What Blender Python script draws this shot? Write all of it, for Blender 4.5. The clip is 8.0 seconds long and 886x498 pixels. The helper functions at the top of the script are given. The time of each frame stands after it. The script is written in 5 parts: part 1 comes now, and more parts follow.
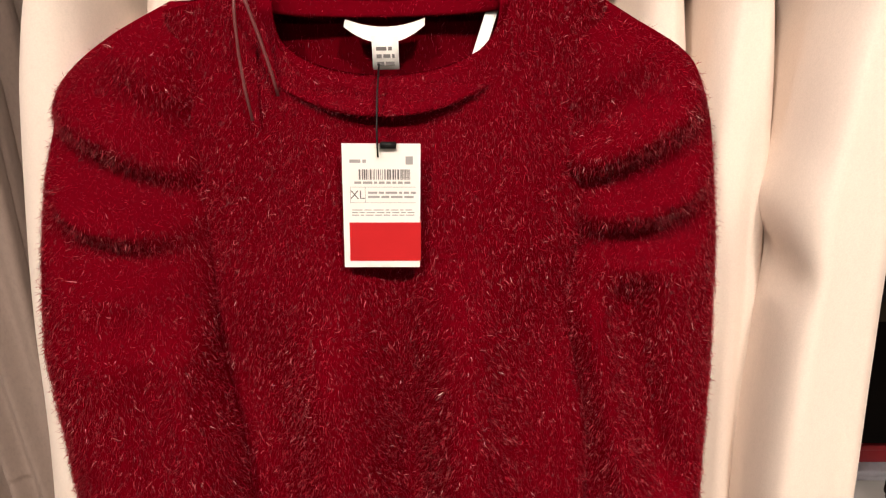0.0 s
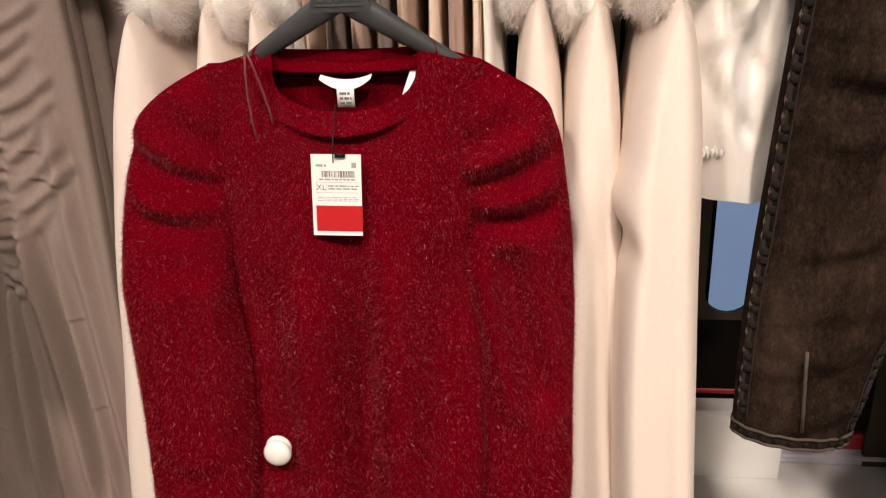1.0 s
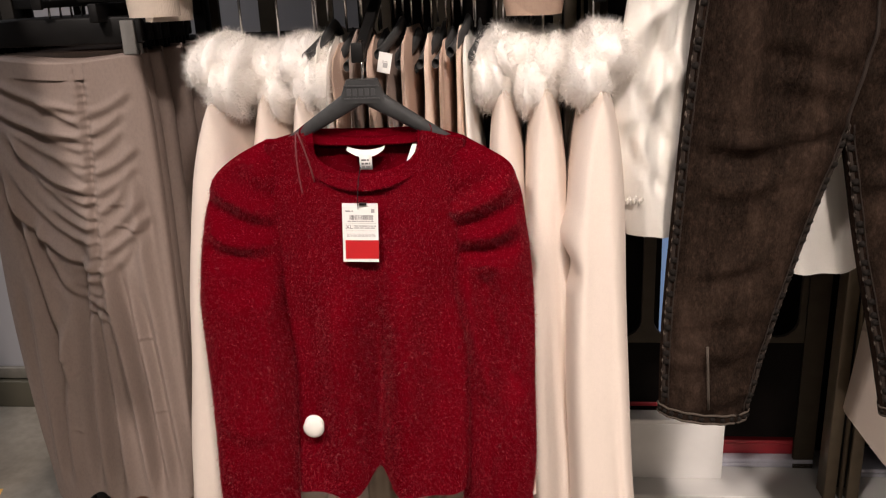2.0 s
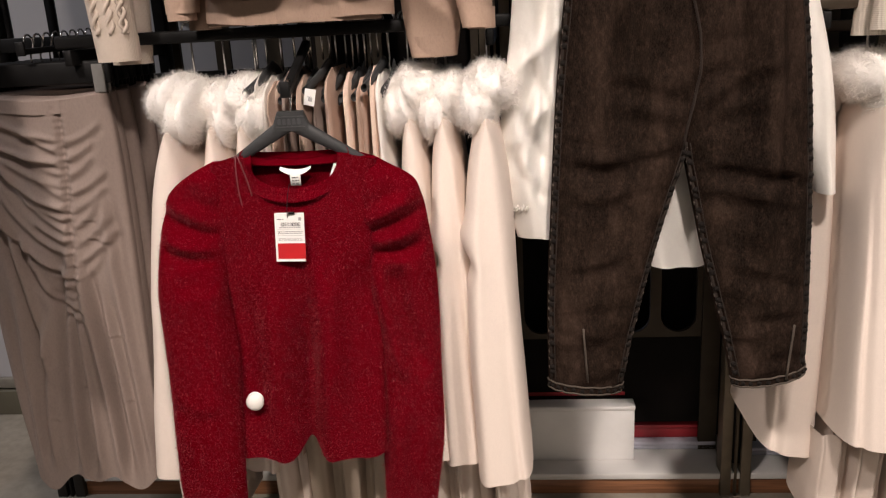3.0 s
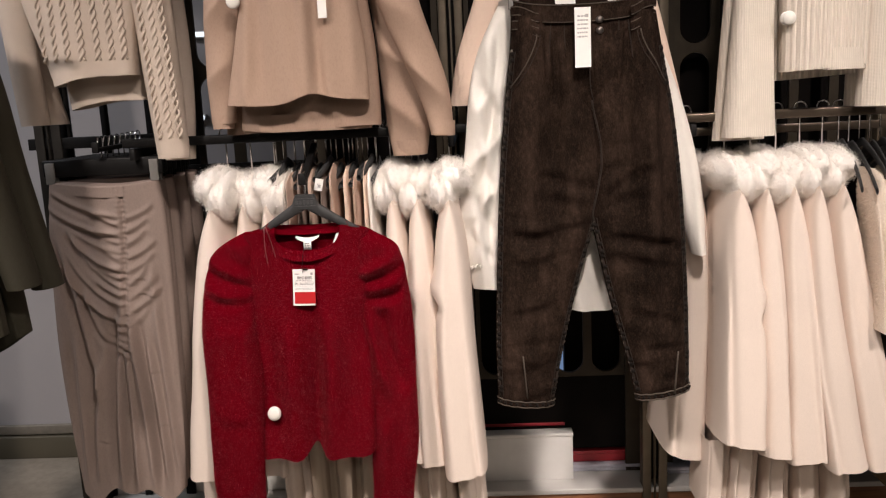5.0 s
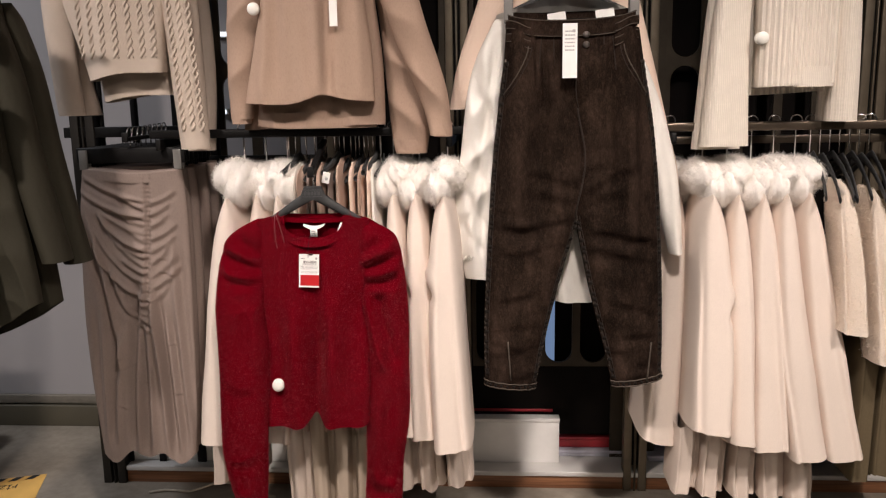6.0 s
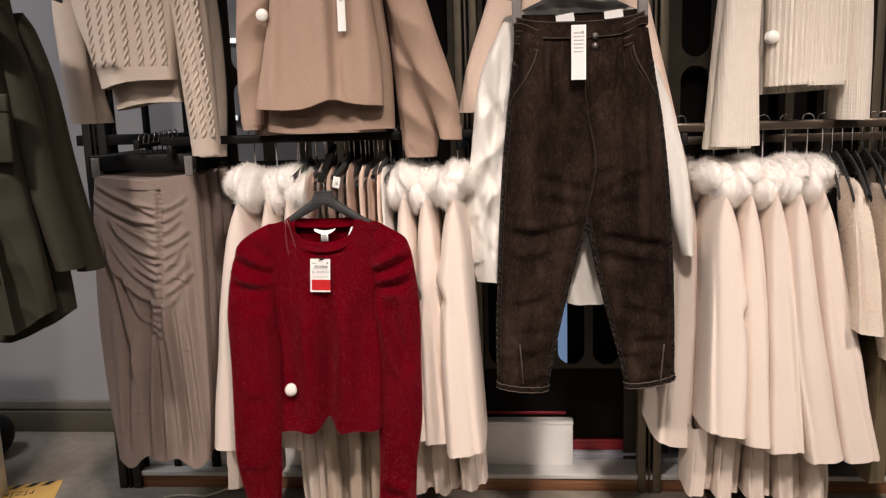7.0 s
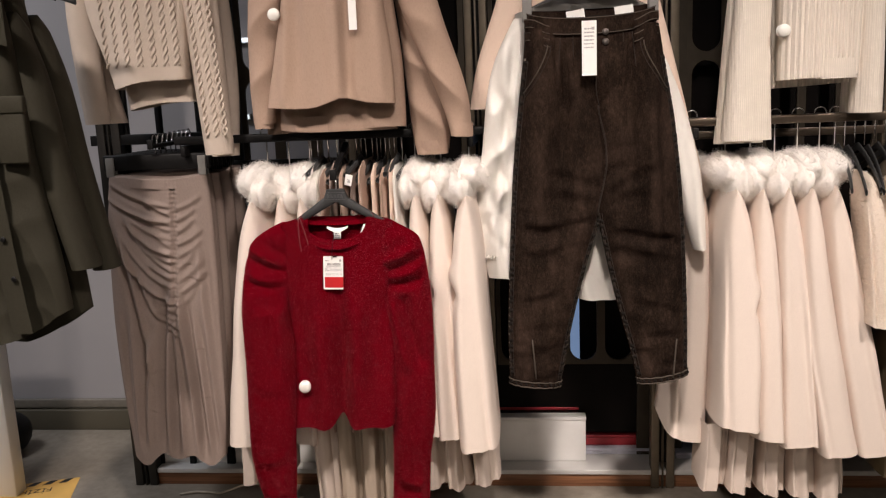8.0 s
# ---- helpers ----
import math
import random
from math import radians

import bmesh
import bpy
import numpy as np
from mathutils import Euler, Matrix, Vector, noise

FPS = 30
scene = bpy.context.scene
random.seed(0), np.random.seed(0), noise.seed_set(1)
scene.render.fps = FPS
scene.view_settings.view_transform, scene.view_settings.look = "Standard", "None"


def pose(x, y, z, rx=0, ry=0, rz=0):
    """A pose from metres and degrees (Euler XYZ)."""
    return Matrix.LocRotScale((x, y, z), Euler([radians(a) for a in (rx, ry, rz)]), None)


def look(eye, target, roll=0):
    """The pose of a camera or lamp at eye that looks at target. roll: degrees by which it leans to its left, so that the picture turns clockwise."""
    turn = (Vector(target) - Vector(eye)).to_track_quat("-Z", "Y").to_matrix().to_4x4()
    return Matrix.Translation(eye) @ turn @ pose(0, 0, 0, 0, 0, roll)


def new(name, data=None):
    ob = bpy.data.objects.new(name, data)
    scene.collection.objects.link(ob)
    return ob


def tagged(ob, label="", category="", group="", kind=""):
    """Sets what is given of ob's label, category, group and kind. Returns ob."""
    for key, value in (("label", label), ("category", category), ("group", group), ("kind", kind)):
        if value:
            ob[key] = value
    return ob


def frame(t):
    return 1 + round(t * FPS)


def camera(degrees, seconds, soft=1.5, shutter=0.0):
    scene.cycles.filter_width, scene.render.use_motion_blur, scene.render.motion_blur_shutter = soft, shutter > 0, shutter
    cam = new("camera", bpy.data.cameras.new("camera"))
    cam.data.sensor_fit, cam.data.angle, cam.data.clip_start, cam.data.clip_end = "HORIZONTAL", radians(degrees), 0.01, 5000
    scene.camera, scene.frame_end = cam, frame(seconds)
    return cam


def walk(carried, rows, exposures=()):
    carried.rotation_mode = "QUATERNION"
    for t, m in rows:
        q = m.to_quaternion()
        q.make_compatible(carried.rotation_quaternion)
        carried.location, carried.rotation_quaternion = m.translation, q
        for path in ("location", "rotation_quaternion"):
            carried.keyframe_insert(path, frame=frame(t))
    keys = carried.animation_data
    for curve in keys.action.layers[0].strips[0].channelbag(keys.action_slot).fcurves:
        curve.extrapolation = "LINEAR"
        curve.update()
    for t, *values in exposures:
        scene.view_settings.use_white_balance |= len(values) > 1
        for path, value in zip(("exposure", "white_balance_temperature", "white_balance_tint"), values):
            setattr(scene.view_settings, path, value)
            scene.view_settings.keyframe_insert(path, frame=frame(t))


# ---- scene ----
cam = camera(56.5, 8.0, 1.2)
METRES, EYE, TILT, LEAN, TURN = 1.75, 1.10, -24.5, 1.3, 1.6
ROWS = [
    (0.0, 0.0, 0.0, 0.0, 0.0, 0.0, -0.0),
    (0.5, 0.0545, -0.0864, -0.0217, 3.85, -0.31, -2.09),
    (1.0, 0.0813, -0.1665, -0.034, 4.69, 2.26, -1.22),
    (2.5, 0.1275, -0.4363, -0.0986, 3.82, 7.48, -0.27),
    (3.0, 0.1773, -0.4931, -0.1182, 3.29, 8.39, 0.34),
    (3.5, 0.1602, -0.5572, -0.1342, 1.49, 9.82, 1.03),
    (4.0, 0.1324, -0.6368, -0.165, 0.35, 12.06, 1.37),
    (4.5, 0.1502, -0.703, -0.1842, 0.66, 14.05, 1.86),
    (6.0, 0.2216, -0.8752, -0.2445, 1.89, 13.94, -1.22),
    (6.5, 0.2238, -0.8752, -0.244, 2.15, 14.06, -1.04),
    (7.0, 0.2249, -0.8749, -0.2432, 2.91, 14.1, -0.85),
    (7.5, 0.2264, -0.8772, -0.2453, 3.36, 13.79, -0.72),
    (8.0, 0.2234, -0.8795, -0.2455, 3.75, 13.91, -0.62),
]
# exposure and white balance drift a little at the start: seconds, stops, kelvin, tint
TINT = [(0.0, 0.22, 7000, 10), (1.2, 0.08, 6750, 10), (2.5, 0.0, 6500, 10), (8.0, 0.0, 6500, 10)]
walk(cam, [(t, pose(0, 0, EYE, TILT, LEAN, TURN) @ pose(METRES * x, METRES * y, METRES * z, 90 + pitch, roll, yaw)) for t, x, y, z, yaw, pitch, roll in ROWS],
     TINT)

# ---- world, lamps, exposure ----
world = bpy.data.worlds.new("shop_world")
world.use_nodes = True
world.node_tree.nodes["Background"].inputs["Color"].default_value = (0.9, 0.85, 0.8, 1)
world.node_tree.nodes["Background"].inputs["Strength"].default_value = 0.004
scene.world = world


def spot(x, y, tx, ty, tz, watts, size=0.18, cone=75, colour=(1.0, 0.875, 0.80)):
    data = bpy.data.lights.new("ceiling_spot", "SPOT")
    data.energy, data.color, data.shadow_soft_size = watts, colour, size
    data.spot_size, data.spot_blend = radians(cone), 1.0
    ob = new("ceiling_spot", data)
    ob.matrix_world = look((x, y, 2.95), (tx, ty, tz))
    return ob


# unseen area lamp, added under the ceiling as soft fill
def fill_panel(x, y, watts, sx, sy, colour=(1.0, 0.9, 0.8)):
    data = bpy.data.lights.new("unseen_fill_light", "AREA")
    data.energy, data.color, data.shape, data.size, data.size_y = watts, colour, "RECTANGLE", sx, sy
    ob = new("unseen_fill_light", data)
    ob.matrix_world = pose(x, y, 2.97)
    return ob


spot(-0.9, -1.35, -0.35, 0.7, 0.26, 290, 0.10, 66)
spot(0.7, -1.30, 0.45, 0.8, 0.18, 300, 0.10, 66)
spot(2.1, -1.2, 1.42, 0.8, 0.28, 268, 0.10, 66)
# added fill: the first lifts deck and boxes, the second the left wall
fill_panel(0.4, -3.8, 44, 2.6, 0.5)
fill_panel(-2.2, 0.2, 32, 0.8, 0.8, (0.95, 0.95, 1.0))

# ---- materials ----


class Mat:
    """A principled material with a few helpers for its nodes."""

    def __init__(self, name, rough=0.8, metal=0.0, gloss=0.5):
        self.m = bpy.data.materials.new(name)
        self.m.use_nodes = True
        self.t = self.m.node_tree
        self.b = self.t.nodes["Principled BSDF"]
        self.b.inputs["Roughness"].default_value = rough
        self.b.inputs["Metallic"].default_value = metal
        self.b.inputs["Specular IOR Level"].default_value = gloss
        self.co = self.t.nodes.new("ShaderNodeTexCoord").outputs["Object"]

    def node(self, kind, **values):
        n = self.t.nodes.new(kind)
        for key, value in values.items():
            n.inputs[key.replace("_", " ")].default_value = value
        return n

    def link(self, a, b):
        self.t.links.new(a, b)

    def scaled(self, s):
        n = self.t.nodes.new("ShaderNodeMapping")
        n.inputs["Scale"].default_value = s
        self.link(self.co, n.inputs["Vector"])
        return n.outputs["Vector"]

    def noise(self, scale, detail=3.0, rough=0.55, stretch=None):
        n = self.node("ShaderNodeTexNoise", Scale=scale, Detail=detail, Roughness=rough)
        self.link(self.scaled(stretch) if stretch else self.co, n.inputs["Vector"])
        return n.outputs["Fac"]

    def wave(self, scale, distort=0.0, direction="X", stretch=None):
        n = self.node("ShaderNodeTexWave", Scale=scale, Distortion=distort)
        n.bands_direction = direction
        self.link(self.scaled(stretch) if stretch else self.co, n.inputs["Vector"])
        return n.outputs["Fac"]

    def ramp(self, fac, stops):
        n = self.t.nodes.new("ShaderNodeValToRGB")
        e = n.color_ramp.elements
        while len(e) < len(stops):
            e.new(0.5)
        for k, (p, c) in zip(e, stops):
            k.position, k.color = p, (*c, 1)
        self.link(fac, n.inputs["Fac"])
        return n.outputs["Color"]

    def mix(self, fac, a, b, kind="MIX"):
        n = self.t.nodes.new("ShaderNodeMix")
        n.data_type, n.blend_type = "RGBA", kind
        for value, slot in ((fac, 0), (a, 6), (b, 7)):
            if isinstance(value, (int, float)):
                n.inputs[slot].default_value = value
            elif isinstance(value, tuple):
                n.inputs[slot].default_value = (*value, 1)
            else:
                self.link(value, n.inputs[slot])
        return n.outputs[2]

    def colour(self, c):
        if isinstance(c, tuple):
            self.b.inputs["Base Color"].default_value = (*c, 1)
        else:
            self.link(c, self.b.inputs["Base Color"])
        return self

    def bump(self, *layers):
        last = None
        for fac, strength, depth in layers:
            n = self.node("ShaderNodeBump", Strength=strength, Distance=depth)
            self.link(fac, n.inputs["Height"])
            if last:
                self.link(last, n.inputs["Normal"])
            last = n.outputs["Normal"]
        self.link(last, self.b.inputs["Normal"])
        return self

    def sheen(self, weight, tint=(1, 1, 1), rough=0.5):
        self.b.inputs["Sheen Weight"].default_value = weight
        self.b.inputs["Sheen Tint"].default_value = (*tint, 1)
        self.b.inputs["Sheen Roughness"].default_value = rough
        return self


def dark(c, k):
    return tuple(v * k for v in c)


def cloth(name, c, rough=0.85, weave=900.0, vary=0.12, crease=0.004, sheen=0.05, gloss=0.12, fleck=0.30):
    m = Mat(name, rough, 0.0, gloss)
    big = m.noise(6.0, 4)
    fine = m.noise(weave, 2)
    base = m.ramp(big, [(0.25, dark(c, 1 - vary)), (0.75, dark(c, 1 + vary * 0.5))])
    heather = m.noise(260.0, 3, 0.7, (1, 1, 0.5))
    base = m.mix(fleck if max(c) < 0.4 else fleck * 0.25, base, m.ramp(heather, [(0.35, dark(c, 0.72)), (0.5, c), (0.68, dark(c, 1.12))]))
    m.colour(m.mix(0.18, base, m.ramp(fine, [(0.3, dark(c, 0.6)), (0.7, c)])))
    m.bump((m.noise(22.0, 3), 0.35, crease), (m.noise(75.0, 4, 0.6, (1, 1, 0.6)), 0.3, crease * 0.5), (fine, 0.25, 0.0006)).sheen(sheen, c)
    return m.m


def knit(name, c, rib=160.0, rough=0.9):
    """Rows of fine stitches, with ribs running down."""
    m = Mat(name, rough, 0.0, 0.1)
    w = m.wave(rib, 1.5, "X")
    h = m.wave(rib * 1.6, 1.0, "Z")
    n = m.noise(35.0, 4)
    m.colour(m.mix(w, dark(c, 0.86), m.ramp(n, [(0.3, dark(c, 0.9)), (0.7, c)])))
    m.bump((w, 0.35, 0.002), (h, 0.25, 0.001), (n, 0.3, 0.003)).sheen(0.05, c)
    return m.m


def plain(name, c, rough=0.5, metal=0.0, vary=0.1, scale=40.0, bump=0.0, gloss=0.5):
    m = Mat(name, rough, metal, gloss)
    n = m.noise(scale, 4)
    m.colour(m.ramp(n, [(0.3, dark(c, 1 - vary)), (0.7, dark(c, 1 + vary))]))
    if bump:
        m.bump((n, 0.4, bump))
    return m.m


def fibre(name, low, high, tip, rough=0.45, sheen=0.3, glow=0.0):
    """Loose hairs: every strand takes its own shade."""
    m = Mat(name, rough, 0.0, 0.3)
    g = m.t.nodes.new("ShaderNodeNewGeometry")
    m.colour(m.ramp(g.outputs["Random Per Island"], [(0.0, low), (0.55, high), (0.92, high), (1.0, tip)]))
    m.sheen(sheen, high)
    if glow:
        # thin hairs let light through
        thin = m.t.nodes.new("ShaderNodeBsdfTranslucent")
        thin.inputs["Color"].default_value = (*high, 1)
        both = m.t.nodes.new("ShaderNodeMixShader")
        both.inputs["Fac"].default_value = glow
        m.link(m.b.outputs["BSDF"], both.inputs[1])
        m.link(thin.outputs["BSDF"], both.inputs[2])
        m.link(both.outputs["Shader"], m.t.nodes["Material Output"].inputs["Surface"])
    return m.m


RED = cloth("red_knit", (0.115, 0.0008, 0.0052), 0.95, 500, 0.3, 0.004, 0.0, 0.0)
# the palest strands put the yarn's sparkle into the colour
RED_HAIR = fibre("red_eyelash_yarn", (0.075, 0.0005, 0.003), (0.225, 0.0016, 0.010), (0.80, 0.15, 0.19), 0.42, 0.0, 0.2)
RED_GLINT = fibre("red_glint_coloured_yarn", (0.22, 0.002, 0.012), (0.36, 0.010, 0.026), (0.85, 0.42, 0.40), 0.3, 0.0, 0.2)
CREAM = cloth("cream_wool", (0.79, 0.679, 0.602), 0.8, 700, 0.05, 0.002, 0.1)
CREAM_DARK = cloth("cream_trouser_cloth", (0.68, 0.575, 0.505), 0.8, 700, 0.07)
FUR = fibre("cream_fur", (0.86, 0.80, 0.74), (0.92, 0.89, 0.86), (0.95, 0.93, 0.90), 0.6, 0.0, 0.55)
FUR_BASE = cloth("cream_fur_backing", (0.90, 0.86, 0.82), 0.9, 120, 0.03, 0.003, 0.05, 0.1, 0.05)
WHITE = cloth("white_satin_cotton", (0.76, 0.72, 0.67), 0.4, 900, 0.04, 0.006, 0.05, 0.5)
PINK = cloth("pale_pink_blouse_cloth", (0.72, 0.56, 0.46), 0.7, 900, 0.06, 0.004)
BLUSH = cloth("dusty_blush_cloth", (0.50, 0.36, 0.29), 0.7, 900, 0.12, 0.004)
TAUPE = cloth("taupe_jersey", (0.275, 0.212, 0.184), 0.75, 1100, 0.08, 0.004, 0.2)
TAUPE_LEG = cloth("taupe_trouser_cloth", (0.42, 0.34, 0.27), 0.8, 900, 0.08, 0.003)
KHAKI = cloth("camel_sweatshirt_cotton", (0.385, 0.268, 0.205), 0.92, 900, 0.05, 0.003, 0.2)
# the same camel scaled about a tenth darker, for the rear sweatshirt
KHAKI_REAR = cloth("camel_darker_cotton", (0.345, 0.240, 0.184), 0.92, 900, 0.05, 0.003)
CABLE = knit("cream_cable_knit", (0.64, 0.535, 0.45), 210)
RIB = knit("ivory_rib_knit", (0.78, 0.70, 0.61), 60)
OLIVE = cloth("dark_olive_twill", (0.042, 0.038, 0.027), 0.7, 900, 0.2, 0.006)
TWEED = cloth("cream_tweed", (0.86, 0.75, 0.65), 0.95, 220, 0.12, 0.010)
TWEED_LOOP = fibre("cream_boucle_loops", (0.66, 0.54, 0.44), (0.86, 0.76, 0.66), (0.92, 0.86, 0.80), 0.8, 0.0, 0.3)
BROWN_CLOTH = cloth("brown_trouser_cloth", (0.13, 0.10, 0.06), 0.85, 900, 0.1)
BLACK = plain("black_painted_steel", (0.007, 0.0065, 0.0065), 0.5, 0.0, 0.3, 40, 0.0, 0.2)
PLASTIC = plain("charcoal_hanger_plastic", (0.040, 0.040, 0.041), 0.5, 0.0, 0.15, 60, 0.0003, 0.3)
CHROME = plain("chromed_wire", (0.80, 0.79, 0.78), 0.22, 1.0, 0.1)
BRONZE = plain("brushed_bronze_steel", (0.15, 0.12, 0.085), 0.45, 0.4, 0.12, 25)
RAIL = plain("dark_bronze_rail", (0.13, 0.10, 0.075), 0.28, 0.7, 0.1, 25)
PANEL = plain("dark_bronze_panel", (0.050, 0.039, 0.027), 0.5, 0.0, 0.15, 18, 0.0, 0.2)
# near-black colour stands in for the dark behind and low on the rack
NEAR_BLACK = plain("near_black_brown_sheet", (0.005, 0.0035, 0.003), 0.7, 0.0, 0.3, 10, 0.0, 0.1)
BLUE = plain("pale_blue_lit_panel", (0.36, 0.48, 0.66), 0.6, 0.0, 0.06, 6)
BLUE.node_tree.nodes["Principled BSDF"].inputs["Emission Color"].default_value = (0.32, 0.47, 0.78, 1)
BLUE.node_tree.nodes["Principled BSDF"].inputs["Emission Strength"].default_value = 0.42
STRIP = plain("lit_strip_lamp", (0.8, 0.85, 0.9), 0.5)
STRIP.node_tree.nodes["Principled BSDF"].inputs["Emission Color"].default_value = (0.85, 0.93, 1.0, 1)
STRIP.node_tree.nodes["Principled BSDF"].inputs["Emission Strength"].default_value = 1.2
CARD = plain("white_card", (0.82, 0.80, 0.77), 0.6, 0.0, 0.02)
INK = plain("grey_print", (0.16, 0.15, 0.15), 0.7)
STICKER = plain("red_sticker", (0.50, 0.010, 0.014), 0.5, 0.0, 0.05)
PEARL = plain("pearl_plastic", (0.82, 0.79, 0.74), 0.2, 0.0, 0.03)
BOXWHITE = plain("white_box_card", (0.80, 0.78, 0.76), 0.7, 0.0, 0.05, 12, 0.0006)
BOXRED = plain("red_box_card", (0.34, 0.02, 0.03), 0.45, 0.0, 0.12, 12)
DECK = plain("pale_laminate", (0.62, 0.60, 0.58), 0.3, 0.0, 0.06, 8)
RIBBON = plain("dark_red_ribbon", (0.16, 0.05, 0.05), 0.35)
YELLOW = plain("yellow_floor_sticker", (0.72, 0.44, 0.12), 0.55, 0.0, 0.1, 9)
BLACKTAPE = plain("black_floor_print", (0.02, 0.02, 0.02), 0.6)
SHOP_PAINT = plain("white_shop_paint", (0.70, 0.68, 0.66), 0.7, 0.0, 0.03, 2)
SHOP_DARK = plain("dark_shop_paint", (0.16, 0.155, 0.15), 0.8, 0.0, 0.05, 2)


def wood():
    m = Mat("stained_wood_plinth", 0.4)
    g = m.noise(3.0, 6, 0.6, (1.5, 8, 40))
    m.colour(m.ramp(g, [(0.3, (0.14, 0.055, 0.024)), (0.7, (0.32, 0.14, 0.065))]))
    return m.bump((g, 0.3, 0.001)).m


def wall_paint():
    m = Mat("grey_wall_paint", 0.75)
    m.colour(m.ramp(m.noise(1.5, 5), [(0.3, (0.40, 0.385, 0.40)), (0.7, (0.45, 0.43, 0.44))]))
    return m.bump((m.noise(180, 3), 0.15, 0.001)).m


def concrete():
    m = Mat("worn_concrete_floor", 0.5)
    big, fine = m.noise(2.2, 6, 0.6), m.noise(28, 5, 0.6)
    c = m.ramp(big, [(0.3, (0.235, 0.205, 0.165)), (0.7, (0.34, 0.30, 0.25))])
    m.colour(m.mix(0.35, c, m.ramp(fine, [(0.35, (0.18, 0.155, 0.125)), (0.65, (0.36, 0.32, 0.27))])))
    return m.bump((fine, 0.2, 0.002)).m


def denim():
    m = Mat("washed_and_shaded_denim", 0.9, 0.0, 0.02)
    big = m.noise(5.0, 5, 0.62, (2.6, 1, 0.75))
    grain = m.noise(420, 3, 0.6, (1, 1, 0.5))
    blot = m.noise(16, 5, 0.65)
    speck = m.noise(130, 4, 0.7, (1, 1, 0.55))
    # random wash, its dark stops deepened to stand for shade too
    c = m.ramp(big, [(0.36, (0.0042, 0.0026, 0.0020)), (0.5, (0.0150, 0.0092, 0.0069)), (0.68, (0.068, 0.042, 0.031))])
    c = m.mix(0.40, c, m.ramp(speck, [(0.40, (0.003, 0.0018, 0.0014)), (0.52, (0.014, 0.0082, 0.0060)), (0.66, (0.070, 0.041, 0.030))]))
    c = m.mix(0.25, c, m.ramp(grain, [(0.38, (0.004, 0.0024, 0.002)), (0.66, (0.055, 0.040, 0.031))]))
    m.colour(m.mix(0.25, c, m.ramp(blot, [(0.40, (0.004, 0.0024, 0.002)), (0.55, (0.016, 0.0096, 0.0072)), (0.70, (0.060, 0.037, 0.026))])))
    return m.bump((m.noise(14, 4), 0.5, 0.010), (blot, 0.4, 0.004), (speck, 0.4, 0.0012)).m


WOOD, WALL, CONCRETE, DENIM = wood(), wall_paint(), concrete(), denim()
DENIM_WORN = cloth("worn_denim_seam", (0.080, 0.064, 0.052), 0.9, 260, 0.5, 0.004, 0.1)
DENIM_PALE = cloth("frayed_pale_denim", (0.15, 0.125, 0.105), 0.9, 260, 0.6, 0.004)
DENIM_THREAD = cloth("brown_seam_thread", (0.030, 0.022, 0.018), 0.9, 260, 0.5, 0.004)
DENIM_DARK = cloth("unworn_denim", (0.012, 0.0095, 0.008), 0.9, 400, 0.2)

# ---- building blocks ----


def mesh_of(name, verts, faces, mat, smooth=True):
    me = bpy.data.meshes.new(name)
    if isinstance(faces, np.ndarray):
        me.vertices.add(len(verts))
        me.vertices.foreach_set("co", np.ascontiguousarray(verts, dtype=np.float32).ravel())
        me.loops.add(faces.size)
        me.loops.foreach_set("vertex_index", faces.astype(np.int32).ravel())
        me.polygons.add(len(faces))
        me.polygons.foreach_set("loop_start", np.arange(0, faces.size, 3, dtype=np.int32))
        me.update(calc_edges=True)
    else:
        me.from_pydata([tuple(v) for v in verts], [], faces)
    me.materials.append(mat)
    if smooth:
        me.polygons.foreach_set("use_smooth", [True] * len(me.polygons))
    me.update()
    return me


def thing(name, at, label, category, group="", kind=""):
    ob = new(name)
    ob.location = at
    ob.empty_display_size = 0.05
    return tagged(ob, label, category, group, kind)


def origin(ob):
    o = Vector((0, 0, 0))
    while ob:
        o += ob.location
        ob = ob.parent
    return o


def part(name, geo, mat, parent, label="", smooth=True):
    """Links world-space geometry as one mesh under a thing or a part."""
    verts, faces = geo
    o = np.array(origin(parent)) if parent else np.zeros(3)
    ob = new(name, mesh_of(name, np.asarray(verts, float) - o, faces, mat, smooth))
    ob.parent = parent
    if label:
        tagged(ob, label)
    return ob


def alone(name, geo, mat, label, category, kind="", group="", smooth=False):
    return tagged(part(name, geo, mat, None, "", smooth), label, category, group, kind)


def join(*geos):
    verts, faces, n = [], [], 0
    for v, f in geos:
        verts.append(np.asarray(v, float))
        faces += [tuple(i + n for i in q) for q in f]
        n += len(v)
    return np.vstack(verts), faces


def key(*pairs):
    """A smooth curve through (place, value) pairs."""
    xs, ys = np.array([p[0] for p in pairs], float), np.array([p[1] for p in pairs], float)
    m = np.gradient(ys, xs) if len(xs) > 2 else np.full(len(xs), (ys[-1] - ys[0]) / (xs[-1] - xs[0]))

    def f(x):
        x = np.clip(x, xs[0], xs[-1])
        i = np.clip(np.searchsorted(xs, x) - 1, 0, len(xs) - 2)
        h = xs[i + 1] - xs[i]
        s = (x - xs[i]) / h
        return ((1 + 2 * s) * (1 - s) ** 2 * ys[i] + s * (1 - s) ** 2 * h * m[i]
                + s * s * (3 - 2 * s) * ys[i + 1] + s * s * (s - 1) * h * m[i + 1])
    return f


